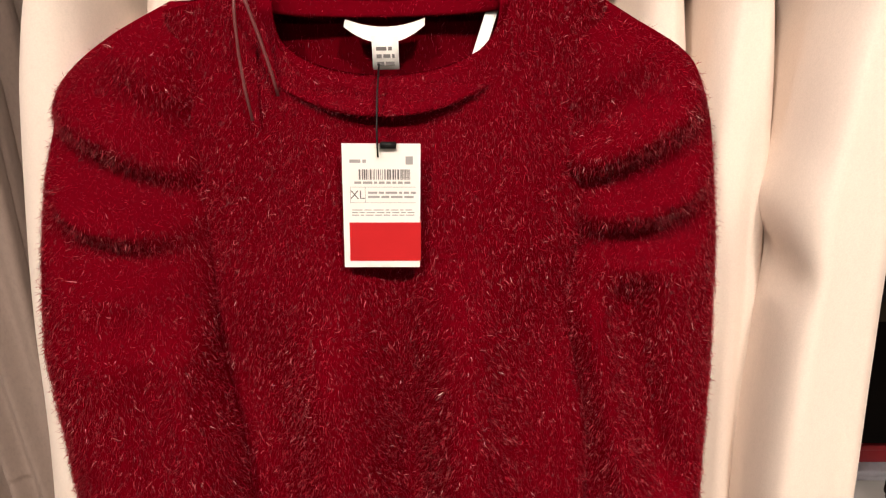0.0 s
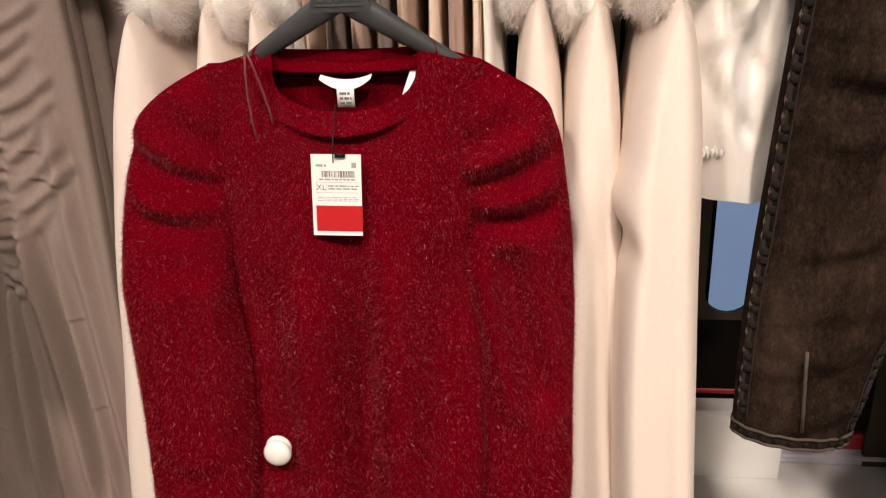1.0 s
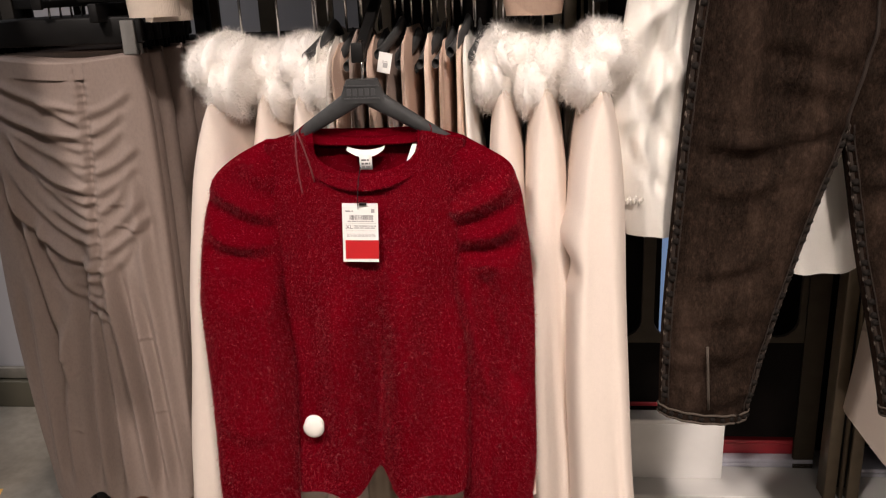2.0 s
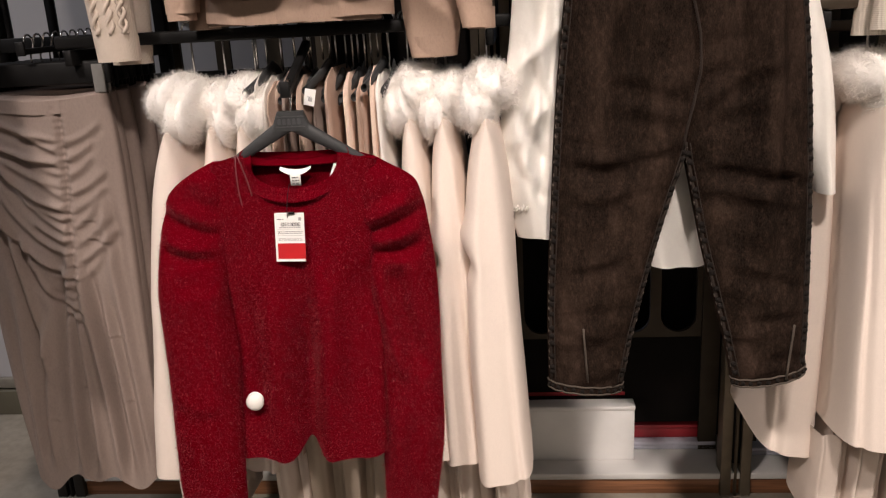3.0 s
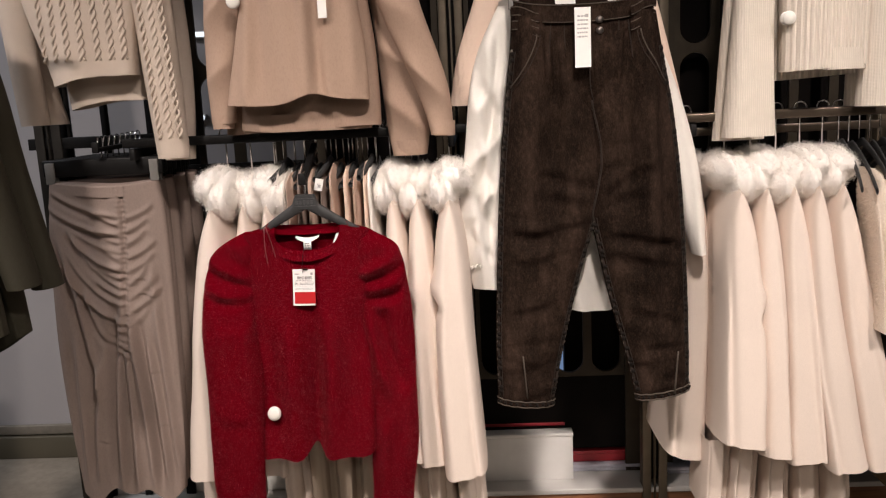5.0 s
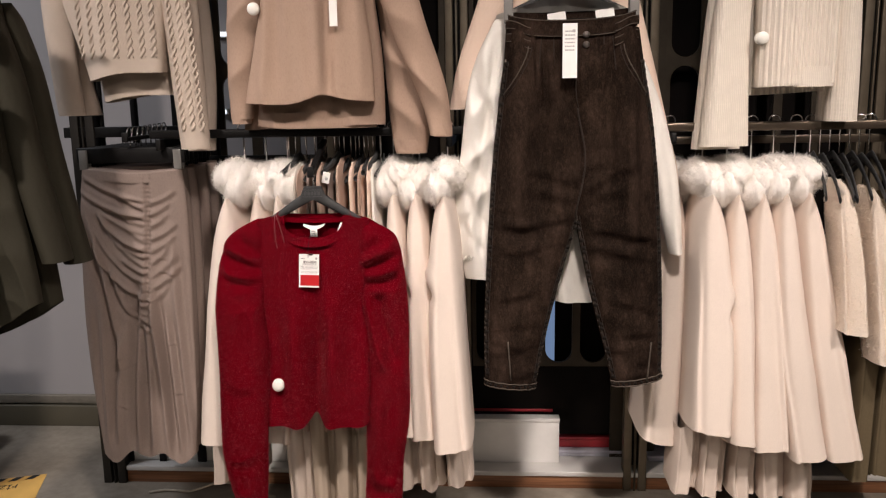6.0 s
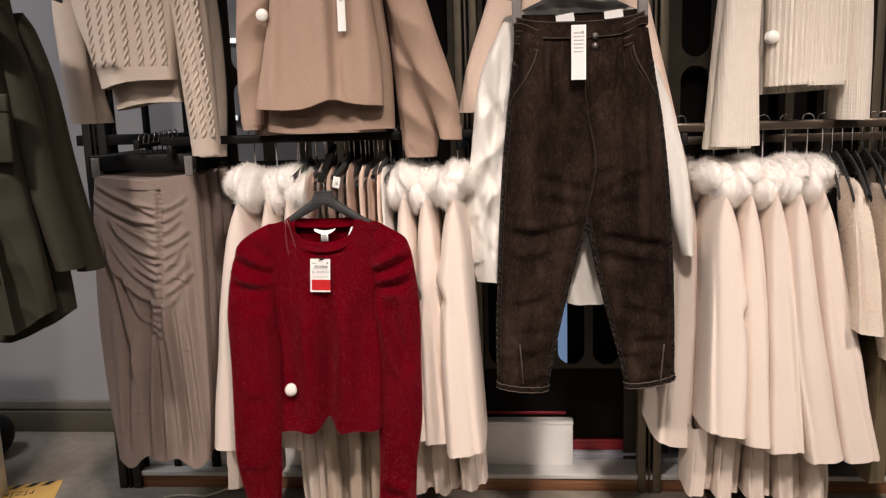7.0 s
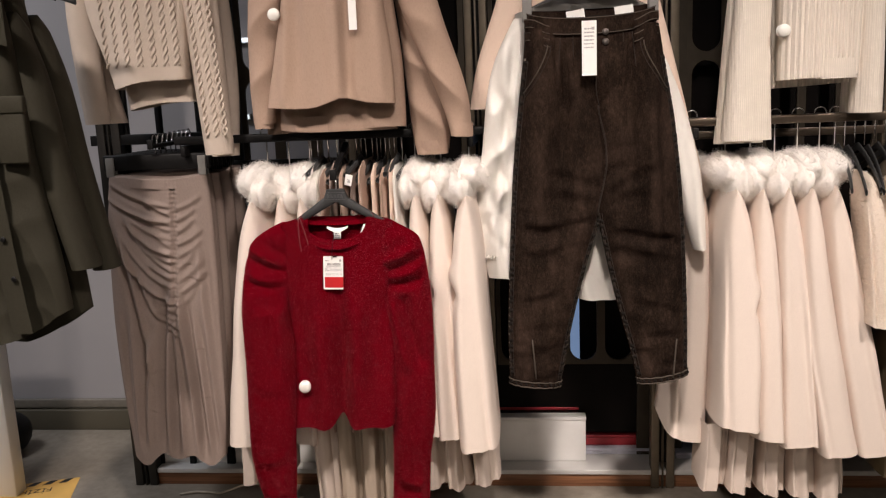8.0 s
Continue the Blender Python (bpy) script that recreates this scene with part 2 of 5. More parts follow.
def waves(seed, *scales):
    """Smooth pseudo-random field over two coordinates, about -1 to 1."""
    r = np.random.RandomState(seed)
    terms = [(s * r.uniform(0.7, 1.3), s * r.uniform(-0.5, 0.5), r.uniform(0, 6.28), 1.0 / (1 + 0.4 * i)) for i, s in enumerate(scales) for _ in range(3)]

    def f(a, b):
        return sum(k * np.sin(p * a + q * b + ph) for p, q, ph, k in terms) / (1.3 * len(scales) + 0.7)
    return f


def crisp(t):
    """A periodic fold, from -1 to 1, with a fine ridge and a broad hollow."""
    return 1 - 2 * np.abs(np.sin(t / 2)) ** 0.75


def strokes(lines, width, height, steep=0.8):
    """Cloth folds along bowed lines (x0, z0, x1, z1, bow, weight): a ridge with a hollow on its right-hand side."""
    def f(x, z):
        out = 0.0 * x
        for xa, za, xb, zb, bow, k in lines:
            dx, dz = xb - xa, zb - za
            run = math.hypot(dx, dz)
            t = ((x - xa) * dx + (z - za) * dz) / run ** 2
            tc = np.clip(t, 0, 1)
            d = ((z - za) * dx - (x - xa) * dz) / run - bow * 4 * tc * (1 - tc)
            w = np.clip((t + 0.08) / 0.25, 0, 1) * np.clip((1.08 - t) / 0.25, 0, 1)
            w = w * w * (3 - 2 * w)
            out = out + k * height * w * (np.exp(-(d / width) ** 2) - steep * np.exp(-((d + 1.7 * width) / (1.25 * width)) ** 2))
        return out
    return f


def boxy(c, e):
    return np.sign(c) * np.abs(c) ** e


def grid(fn, nu, nv, closed=False, u=(0.0, 1.0), v=(0.0, 1.0)):
    """A surface fn(u, v) -> x, y, z; closed round u if asked."""
    uu = np.linspace(u[0], u[1], nu, endpoint=not closed)
    vv = np.linspace(v[0], v[1], nv)
    U, V = np.meshgrid(uu, vv)
    x, y, z = fn(U, V)
    verts = np.stack([np.broadcast_to(a, U.shape) for a in (x, y, z)], -1).reshape(-1, 3)
    faces = [(j * nu + i, j * nu + (i + 1) % nu, (j + 1) * nu + (i + 1) % nu, (j + 1) * nu + i)
             for j in range(nv - 1) for i in range(nu if closed else nu - 1)]
    return verts, faces


def box(x0, x1, y0, y1, z0, z1, bevel=0.0):
    bm = bmesh.new()
    bmesh.ops.create_cube(bm, size=1.0)
    bmesh.ops.scale(bm, vec=(x1 - x0, y1 - y0, z1 - z0), verts=bm.verts)
    bmesh.ops.translate(bm, vec=((x0 + x1) / 2, (y0 + y1) / 2, (z0 + z1) / 2), verts=bm.verts)
    if bevel:
        bmesh.ops.bevel(bm, geom=bm.edges[:], offset=bevel, segments=2, profile=0.5, affect="EDGES")
    return drained(bm)


def drained(bm):
    bm.verts.index_update()
    geo = np.array([v.co[:] for v in bm.verts]), [tuple(v.index for v in f.verts) for f in bm.faces]
    bm.free()
    return geo


def turned(geo, m):
    return np.array([(m @ Vector(v))[:] for v in geo[0]]), geo[1]


def rod(points, r, n=8):
    """A round wire along a path, with closed ends."""
    pts = [Vector(p) for p in points]
    verts, faces = [], []
    for i, p in enumerate(pts):
        d = (pts[min(i + 1, len(pts) - 1)] - pts[max(i - 1, 0)]).normalized()
        a = d.orthogonal().normalized() if abs(d.x) > 0.9 else d.cross(Vector((1, 0, 0))).normalized()
        b = d.cross(a)
        verts += [p + r * (math.cos(6.2832 * k / n) * a + math.sin(6.2832 * k / n) * b) for k in range(n)]
    for i in range(len(pts) - 1):
        faces += [(i * n + k, i * n + (k + 1) % n, (i + 1) * n + (k + 1) % n, (i + 1) * n + k) for k in range(n)]
    faces += [tuple(range(n))[::-1], tuple((len(pts) - 1) * n + k for k in range(n))]
    return np.array([v[:] for v in verts]), faces


def ball(x, y, z, rx, ry, rz, n=20):
    def f(u, v):
        a, b = 2 * np.pi * u, np.pi * (0.001 + 0.998 * v)
        return x + rx * np.cos(a) * np.sin(b), y + ry * np.sin(a) * np.sin(b), z + rz * np.cos(b)
    return grid(f, n, n // 2 + 2, True)


def sleeve(path, half, deep, z0, z1, fold=None, nu=40, nv=60, y=None, cap=0.0):
    """A hanging tube: path(z), half width(z) and depth(z) between heights z0 (top) and z1."""
    def f(u, v):
        a = 2 * np.pi * u
        z = z0 + (z1 - z0) * v
        k = np.sqrt(np.clip(v / cap, 0, 1)) if cap else 1.0
        k = np.maximum(k, 0.05) if cap else k
        x = path(z) + half(z) * np.cos(a)
        d = deep(z) * k * np.sin(a)
        yy = (y(z) if callable(y) else y) - d
        if fold:
            yy = yy - fold(x, z) * np.clip(np.sin(a), -0.3, 1)
        return x, yy, z + 0 * a
    return grid(f, nu, nv, True)


def panels(left, right, top_front, top_back, hem, y, deep, fold=None, nu=70, nv=70, deep_back=None):
    """Front and back of a hanging garment. left and right edges are curves over height; tops and hem are curves over x."""
    def side(sign, top):
        def f(s, v):
            xl, xr = left(0.0 * v), right(0.0 * v)
            c = 0.5 - 0.5 * np.cos(np.pi * s)
            z0 = hem
            # two passes settle x and z against each other
            z = np.full_like(s, 0.0)
            x = xl + (xr - xl) * c
            for _ in range(3):
                t = top(x)
                h = z0(x) if callable(z0) else z0
                z = h + (t - h) * (1 - v)
                x = left(z) + (right(z) - left(z)) * c
            d = np.sin(np.pi * s) ** 0.6 * deep(z)
            yy = y - sign * d
            if fold and sign > 0:
                yy = yy - fold(x, z) * np.sin(np.pi * s) ** 0.4
            return x, yy, z
        return f
    a = grid(side(1.0, top_front), nu, nv)
    b = grid(side(-1.0, top_back), nu, nv)
    return join(a, b)


def front_y(left, right, y, deep, fold, x, z):
    """Where the front of panels() lies at x and z."""
    q = np.clip((x - left(z)) / (right(z) - left(z)), 0.0, 1.0)
    s = np.arccos(1 - 2 * q) / np.pi
    return float(y - deep * np.sin(np.pi * s) ** 0.6 - (fold(x, z) if fold else 0.0) * np.sin(np.pi * s) ** 0.4)


def hairs(geos, count, length, width, droop=(0, 0, -0.6), lift=0.6, seed=1, front=True, zmin=None, wild=0.5):
    """Loose hairs rooted evenly over surfaces: bent slivers of two triangles and a tip."""
    r = np.random.RandomState(seed)
    verts, faces = join(*geos)
    tri = np.array([t for q in faces for t in ((q[0], q[1], q[2]), (q[0], q[2], q[3]))])
    a, b, c = verts[tri[:, 0]], verts[tri[:, 1]], verts[tri[:, 2]]
    n = np.cross(b - a, c - a)
    area = np.linalg.norm(n, axis=1) + 1e-12
    n = n / area[:, None]
    w = area.copy()
    if not front:
        out, k = [], 0
        for gv, gf in geos:
            m = 2 * len(gf)
            out.append(verts[tri[k:k + m, 0]] - np.asarray(gv).mean(0))
            k += m
        out = np.vstack(out)
        n = np.where(((n * out).sum(1) < 0)[:, None], -n, n)
    if front:
        ctr = (a + b + c) / 3
        n = np.where((n[:, 1] > 0)[:, None], -n, n)
        mid = np.median(ctr[:, 1])
        w = w * np.where(ctr[:, 1] < mid + 0.03, 1.0, 0.15)
    pick = r.choice(len(tri), count, p=w / w.sum())
    u, v = r.rand(count), r.rand(count)
    flip = u + v > 1
    u[flip], v[flip] = 1 - u[flip], 1 - v[flip]
    root = a[pick] + u[:, None] * (b - a)[pick] + v[:, None] * (c - a)[pick]
    d = lift * n[pick] + np.array(droop) + wild * r.randn(count, 3)
    d /= np.linalg.norm(d, axis=1)[:, None]
    ln = length * r.uniform(0.5, 1.3, count)[:, None]
    side = np.cross(d, r.randn(count, 3))
    side *= (width * r.uniform(0.6, 1.3, count) / (np.linalg.norm(side, axis=1) + 1e-9))[:, None]
    mid = root + 0.5 * ln * d
    d2 = d + 0.45 * r.randn(count, 3) + 0.5 * np.array(droop)
    d2 /= np.linalg.norm(d2, axis=1)[:, None]
    tip = mid + 0.5 * ln * d2
    out = np.stack([root - side / 2, root + side / 2, mid + side / 2.5, mid - side / 2.5, tip], 1).reshape(-1, 3)
    k = 5 * np.arange(count)[:, None]
    return out, np.hstack([k + np.array([0, 1, 2]), k + np.array([0, 2, 3]), k + np.array([3, 2, 4])]).reshape(-1, 3)


def bars(x0, x1, z0, z1, y, rows, seed, height=0.5):
    """Lines of unreadable print as plain bars on a card facing forward."""
    r = np.random.RandomState(seed)
    out = []
    step = (z1 - z0) / rows
    for i in range(rows):
        x = x0
        while x < x1 - 0.001:
            w = min(r.uniform(0.002, 0.008), x1 - x)
            out.append(box(x, x + w, y - 0.0003, y, z0 + i * step, z0 + (i + height) * step))
            x += w + 0.0012
    return join(*out)


def words(name, text, size, m, mat, parent):
    cu = bpy.data.curves.new(name, "FONT")
    cu.body, cu.size, cu.extrude, cu.align_x, cu.align_y = text, size, 0.0001, "CENTER", "CENTER"
    cu.materials.append(mat)
    ob = new(name, cu)
    ob.parent = parent
    ob.matrix_basis = Matrix.Translation(-origin(parent)) @ m
    return ob

# ---- the shop's shell ----
alone("floor", box(-4.2, 4.6, -5.2, 3.2, -0.1, 0.0), CONCRETE, "worn grey-brown polished concrete shop floor", "floor", "structure")
alone("ceiling", box(-4.2, 4.6, -5.2, 3.2, 3.0, 3.1), SHOP_DARK, "plain dark shop ceiling", "ceiling", "structure")
alone("wall_north", box(-4.2, 4.6, 1.63, 1.75, 0.0, 3.0), WALL, "plain grey painted wall behind the rack", "wall", "structure")
alone("wall_west", box(-4.2, -4.1, -5.2, 1.63, 0.0, 3.0), SHOP_DARK, "plain dark shop wall", "wall", "structure")
alone("wall_east", box(4.5, 4.6, -5.2, 1.63, 0.0, 3.0), SHOP_DARK, "plain dark shop wall", "wall", "structure")
alone("wall_south", box(-4.1, 4.5, -5.2, -5.1, 0.0, 3.0), SHOP_DARK, "plain dark shop wall", "wall", "structure")
SKIRTING = plain("olive_grey_skirting", (0.10, 0.088, 0.062), 0.5, 0.0, 0.1, 5)
base = thing("baseboard", (-2.2, 1.62, 0), "olive-grey stepped skirting along the grey wall", "baseboard", "", "structure")
part("lower_board", box(-4.1, -0.98, 1.60, 1.629, 0.0, 0.09, 0.003), SKIRTING, base)
part("upper_board", box(-4.1, -0.98, 1.612, 1.629, 0.094, 0.133, 0.004), plain("grey_skirting_cap", (0.20, 0.18, 0.15), 0.5), base)


# ---- the rack ----
def post(x0, x1, y=1.2, mat=BRONZE):
    t = thing("rack_post", ((x0 + x1) / 2, y, 0), "bronze steel rack upright with a slotted double groove", "rack post", "rack uprights", "")
    m = (x0 + x1) / 2
    g = 0.006
    part("upright", join(box(x0, m - 2 * g, y, y + 0.05, 0, 2.6, 0.002), box(m + 2 * g, x1, y, y + 0.05, 0, 2.6, 0.002),
                         box(m - g / 2, m + g / 2, y + 0.001, y + 0.05, 0, 2.6)), mat, t)
    part("slot_strip", box(m - 2 * g, m + 2 * g, y + 0.012, y + 0.048, 0.09, 2.59), BLACK, t, "black slotted strip set back in the groove")
    return t


post(0.853, 0.930, 1.095)
post(0.262, 0.336)
post(1.585, 1.665)
post(-0.975, -0.894, 1.095, plain("black_brown_steel", (0.028, 0.024, 0.020), 0.5, 0.3))
slim = thing("rack_post", (-0.53, 1.2, 0), "slim black steel rack upright", "rack post", "rack uprights")
part("upright", box(-0.545, -0.518, 1.2, 1.24, 0.0, 2.6, 0.002), BLACK, slim)


def oval_panel(x0, x1, columns, label):
    """A sheet with rows of upright capsule cut-outs, with thickness."""
    bm = bmesh.new()
    width = (x1 - x0) / columns
    pitch, length, r = 0.345, 0.318, 0.046
    z0 = 0.414 - 0.0135
    rows = range(0, 6)
    def quad(*p):
        bm.faces.new([bm.verts.new(q) for q in p])
    def strip(pts):
        for (ax, az), (bx, bz) in pts:
            quad((ax, 0, az), (bx, 0, bz), (bx, 0.012, bz), (ax, 0.012, az))
    n = 10
    for c in range(columns):
        cx = x0 + (c + 0.5) * width
        for k in rows:
            lo = z0 + k * pitch
            hi = lo + pitch
            za, zb = lo + 0.0135 + r, lo + 0.0135 + length - r
            arc_low = [(cx + r * math.cos(math.pi + math.pi * i / n), za + r * math.sin(math.pi + math.pi * i / n)) for i in range(n + 1)]
            arc_high = [(cx + r * math.cos(math.pi * i / n), zb + r * math.sin(math.pi * i / n)) for i in range(n + 1)]
            for y in (0, 0.012):
                quad((cx - width / 2, y, lo), (cx - r, y, lo), (cx - r, y, hi), (cx - width / 2, y, hi))
                quad((cx + r, y, lo), (cx + width / 2, y, lo), (cx + width / 2, y, hi), (cx + r, y, hi))
                for i in range(n):
                    (ax, az), (bx, bz) = arc_low[i], arc_low[i + 1]
                    quad((ax, y, lo), (bx, y, lo), (bx, y, bz), (ax, y, az))
                    (ax, az), (bx, bz) = arc_high[i + 1], arc_high[i]
                    quad((ax, y, az), (bx, y, bz), (bx, y, hi), (ax, y, hi))
            loop = arc_low + arc_high
            strip(list(zip(loop, loop[1:] + loop[:1])))
    verts, faces = drained(bm)
    verts[:, 1] += 1.225
    t = thing("perforated_panel", ((x0 + x1) / 2, 1.225, 0), label, "back panel", "perforated back panels")
    part("sheet", (verts, faces), PANEL, t, "", False)
    # darkened by its colour against the perforated sheet above
    part("bottom_sheet", box(x0, x1, 1.225, 1.237, 0.15, z0 - 0.001), NEAR_BLACK, t, "", False)
    return t


oval_panel(0.98, 1.58, 5, "dark bronze back panel with tall oval cut-outs")
oval_panel(0.34, 0.82, 4, "dark bronze back panel with tall oval cut-outs")
oval_panel(-0.515, 0.258, 6, "dark bronze back panel with tall oval cut-outs")
oval_panel(1.67, 2.4, 6, "dark bronze back panel with tall oval cut-outs")
alone("edge_strip", join(box(0.822, 0.870, 1.225, 1.237, 0.05, 2.6), box(0.954, 0.978, 1.225, 1.237, 0.05, 2.6)), PANEL, "plain dark strips beside the upright", "panel strip", "structure")
# added boards that keep the view through the cut-outs dark
alone("dark_back_board", join(box(0.633, 2.6, 1.31, 1.33, 0.05, 2.6), box(-0.2, 0.50, 1.31, 1.33, 0.05, 2.6)), NEAR_BLACK, "near-black boards added to darken the gaps behind the rack", "backing board", "structure")
lit = thing("lit_panel", (0.57, 1.43, 0.0), "pale blue lit panel seen through an oval cut-out", "panel")
part("sheet", box(0.50, 0.640, 1.42, 1.44, 0.0, 1.6), BLUE, lit, "", False)
part("edge_trim", box(0.6405, 0.646, 1.415, 1.445, 0.0, 1.6), BLACK, lit, "black edge trim", False)
for x0, x1, z in ((-0.64, -0.56, 1.583), (-0.65, -0.615, 1.292)):
    lamp = thing("strip_lamp", ((x0 + x1) / 2, 1.62, z), "small cool white strip lamp on the grey wall", "wall lamp", "strip lamps")
    part("housing", box(x0 - 0.004, x1 + 0.004, 1.612, 1.629, z - 0.012, z + 0.012, 0.002), SHOP_PAINT, lamp)
    part("tube", box(x0, x1, 1.604, 1.6118, z - 0.008, z + 0.008, 0.002), STRIP, lamp, "glowing tube")

# grid of flat black bars in the open bay
bay = thing("bar_grid", (-0.78, 1.12, 1.2), "black flat-steel bar grid of the open rack bay", "bar grid")
part("upright_bar", box(-0.915, -0.882, 1.14, 1.15, 0.05, 2.5), BLACK, bay)
part("upright_bar", box(-0.785, -0.763, 1.14, 1.15, 0.05, 2.5), BLACK, bay)
part("upright_bar", box(-0.645, -0.615, 1.14, 1.15, 0.05, 2.5), BLACK, bay)
part("crossbar", box(-1.0, -0.52, 1.10, 1.135, 1.222, 1.256, 0.002), BLACK, bay)
part("crossbar", box(-0.60, -0.16, 1.12, 1.135, 1.140, 1.156, 0.001), BLACK, bay)


def rail(x0, x1, z, label, supports, y=0.76, mat=RAIL):
    t = thing("garment_rail", ((x0 + x1) / 2, y, z), label, "garment rail", "garment rails")
    part("bar", box(x0, x1, y - 0.012, y + 0.012, z - 0.012, z + 0.012, 0.004), mat, t)
    for s in supports:
        part("bracket", box(s - 0.008, s + 0.008, y - 0.02, 1.2, z - 0.045, z - 0.014, 0.003), BLACK, t)
    return t


rail(0.86, 2.2, 1.243, "bronze square garment rail on black brackets", (0.912, 1.625))
rail(-0.56, 0.34, 1.243, "black-bronze garment rail crowded with hangers", (-0.532, 0.299), 0.76, BLACK)
rail(-1.05, 2.2, 2.06, "upper garment rail over the rack", (-0.98, 0.299, 0.912, 1.625))
part("lower_bar", box(0.90, 2.2, 1.09, 1.11, 1.176, 1.200, 0.002), RAIL, bpy.data.objects["garment_rail"])

# ---- deck with boxes ----
deck = thing("display_deck", (0.4, 1.3, 0), "low pale display deck with a stained wood plinth", "display deck")
part("top", box(-0.893, 2.4, 1.100, 1.31, 0.046, 0.064, 0.003), DECK, deck)
part("plinth", box(-0.893, 2.4, 1.108, 1.13, 0.0, 0.0455, 0.002), WOOD, deck, "red-brown stained wood plinth")


def carton(x0, x1, y0, y1, z0, z1, mat, label, name="storage_box"):
    t = thing(name, ((x0 + x1) / 2, (y0 + y1) / 2, z0), label, "box", "boxes on the deck")
    part("body", box(x0, x1, y0, y1, z0, z1 - 0.012, 0.003), mat, t)
    part("lid", box(x0 - 0.002, x1 + 0.002, y0 - 0.002, y1 + 0.002, z1 - 0.012, z1, 0.003), mat, t)
    return t


carton(0.30, 0.641, 1.17, 1.215, 0.064, 0.226, BOXWHITE, "white cardboard box with a rubbed surface on the deck")
carton(0.645, 0.868, 1.245, 1.30, 0.090, 0.130, BOXRED, "dark red flat box stacked on the deck")
carton(0.645, 0.868, 1.225, 1.30, 0.064, 0.088, plain("lilac_white_card", (0.55, 0.54, 0.62), 0.5), "pale lilac flat box on the deck")
carton(0.955, 1.4, 1.19, 1.29, 0.064, 0.088, plain("lilac_white_card_2", (0.55, 0.54, 0.62), 0.5), "pale lilac flat box on the deck")
carton(0.34, 0.62, 1.225, 1.30, 0.205, 0.243, BOXRED, "dark red flat box behind the white box")
carton(-0.90, -0.20, 1.15, 1.28, 0.064, 0.16, BOXWHITE, "long white box on the deck under the skirts")


# ---- hangers ----
SMOKY = plain("smoky_clear_plastic", (0.22, 0.21, 0.20), 0.25)

def hanger(x, y, z, length, turn, label, plate=False, rail_z=None, drop=0.075, thick=0.012, bow=1.15):
    """A shaped hanger; z is the height of its shoulder's middle, its hook reaches up to rail_z."""
    t = thing("clothes_hanger", (x, y, z), label, "clothes hanger", "clothes hangers")
    half = length / 2
    def f(u, v):
        a = 2 * np.pi * u
        s = 2 * v - 1
        arm = np.abs(s)
        zz = z + 0.012 - drop * arm ** bow 
        hgt = (0.030 - 0.018 * arm) if plate else (0.019 - 0.006 * arm)
        return s * half + 0 * a, thick / 2 * np.cos(a) + 0.02 * arm ** 2 - 0.01, zz + hgt * 0.6 * np.sin(a)
    geo = grid(f, 14, 49, True)
    spin = Matrix.Translation((x, y, 0)) @ Matrix.Rotation(radians(turn), 4, "Z")
    part("shoulder_bar", turned(geo, spin), PLASTIC, t)
    if plate:
        def crown(u, v):
            a = 2 * np.pi * u
            w = 0.037 - 0.014 * v
            return w * np.sign(np.cos(a)) * np.abs(np.cos(a)) ** 0.4, thick * 0.62 * np.sign(np.sin(a)) * np.abs(np.sin(a)) ** 0.4 - 0.008, z - 0.004 + 0.034 * v + 0 * a
        part("crown", turned(join(grid(crown, 32, 6, True), grid(lambda u, v: tuple(q * (v if n < 2 else 1) - (0.008 * (1 - v) if n == 1 else 0) for n, q in enumerate(crown(u, 0 * v + 1.0))), 32, 2, True)), spin), PLASTIC, t)
    top = rail_z if rail_z else z + 0.09
    r = 0.016
    pts = [(0, 0, z + 0.02), (0, 0, top - r - 0.012)]
    pts += [(r * math.sin(k) * 1.0 - 0.0, 0, top - r * 0.2 + r * -math.cos(k) * 1.0) for k in [0.3 + 0.42 * i for i in range(12)]]
    pts = [Vector(p) for p in pts]
    part("hook", turned(rod(pts, 0.0021, 6), spin @ Matrix.Rotation(radians(90), 4, "Z")), CHROME, t, "chromed wire hook")
    if plate:
        g = [box(-0.026, 0.026, -thick * 0.62 - 0.0092, -thick * 0.62 - 0.0078, z + 0.002, z + 0.004), box(-0.026, 0.026, -thick * 0.62 - 0.0092, -thick * 0.62 - 0.0078, z + 0.020, z + 0.022)]
        g += [box(-0.022 + 0.009 * i, -0.016 + 0.009 * i, -thick * 0.62 - 0.0089, -thick * 0.62 - 0.0078, z + 0.007, z + 0.017) for i in range(5)]
        part("brand_plate", turned(join(*g), spin), plain("raised_hanger_print", (0.055, 0.055, 0.057), 0.4), t, "raised frame with plain bars", False)
    return t


def clip_hanger(x, y, z, length, label, rail_z, turn=0.0, clip=None, reach=0.0):
    t = thing("clip_hanger", (x, y, z), label, "clip hanger", "clip hangers")
    spin = Matrix.Translation((x, y, z)) @ Matrix.Rotation(radians(turn), 4, "Z")
    h = length / 2
    part("bar", turned(box(-h, h, -0.007, 0.007, -0.004, 0.042, 0.004), spin), BLACK, t)
    for s in (-1, 1):
        c = s * (h - 0.022)
        part("clip", turned(join(box(c - 0.012, c + 0.012, -0.014, -0.005, -0.022 - reach, 0.035, 0.002), box(c - 0.012, c + 0.012, 0.005, 0.014, -0.022 - reach, 0.035, 0.002)), spin),
             clip or SMOKY, t, "plastic clip")
    top = rail_z - z
    pts = [(0, 0, 0.04), (0, 0, top - 0.03)] + [(0.016 * math.sin(k), 0, top - 0.003 - 0.016 * math.cos(k)) for k in [0.3 + 0.42 * i for i in range(12)]]
    part("hook", turned(rod(pts, 0.0021, 6), spin @ Matrix.Rotation(radians(90), 4, "Z")), CHROME, t, "chromed wire hook")
    return t


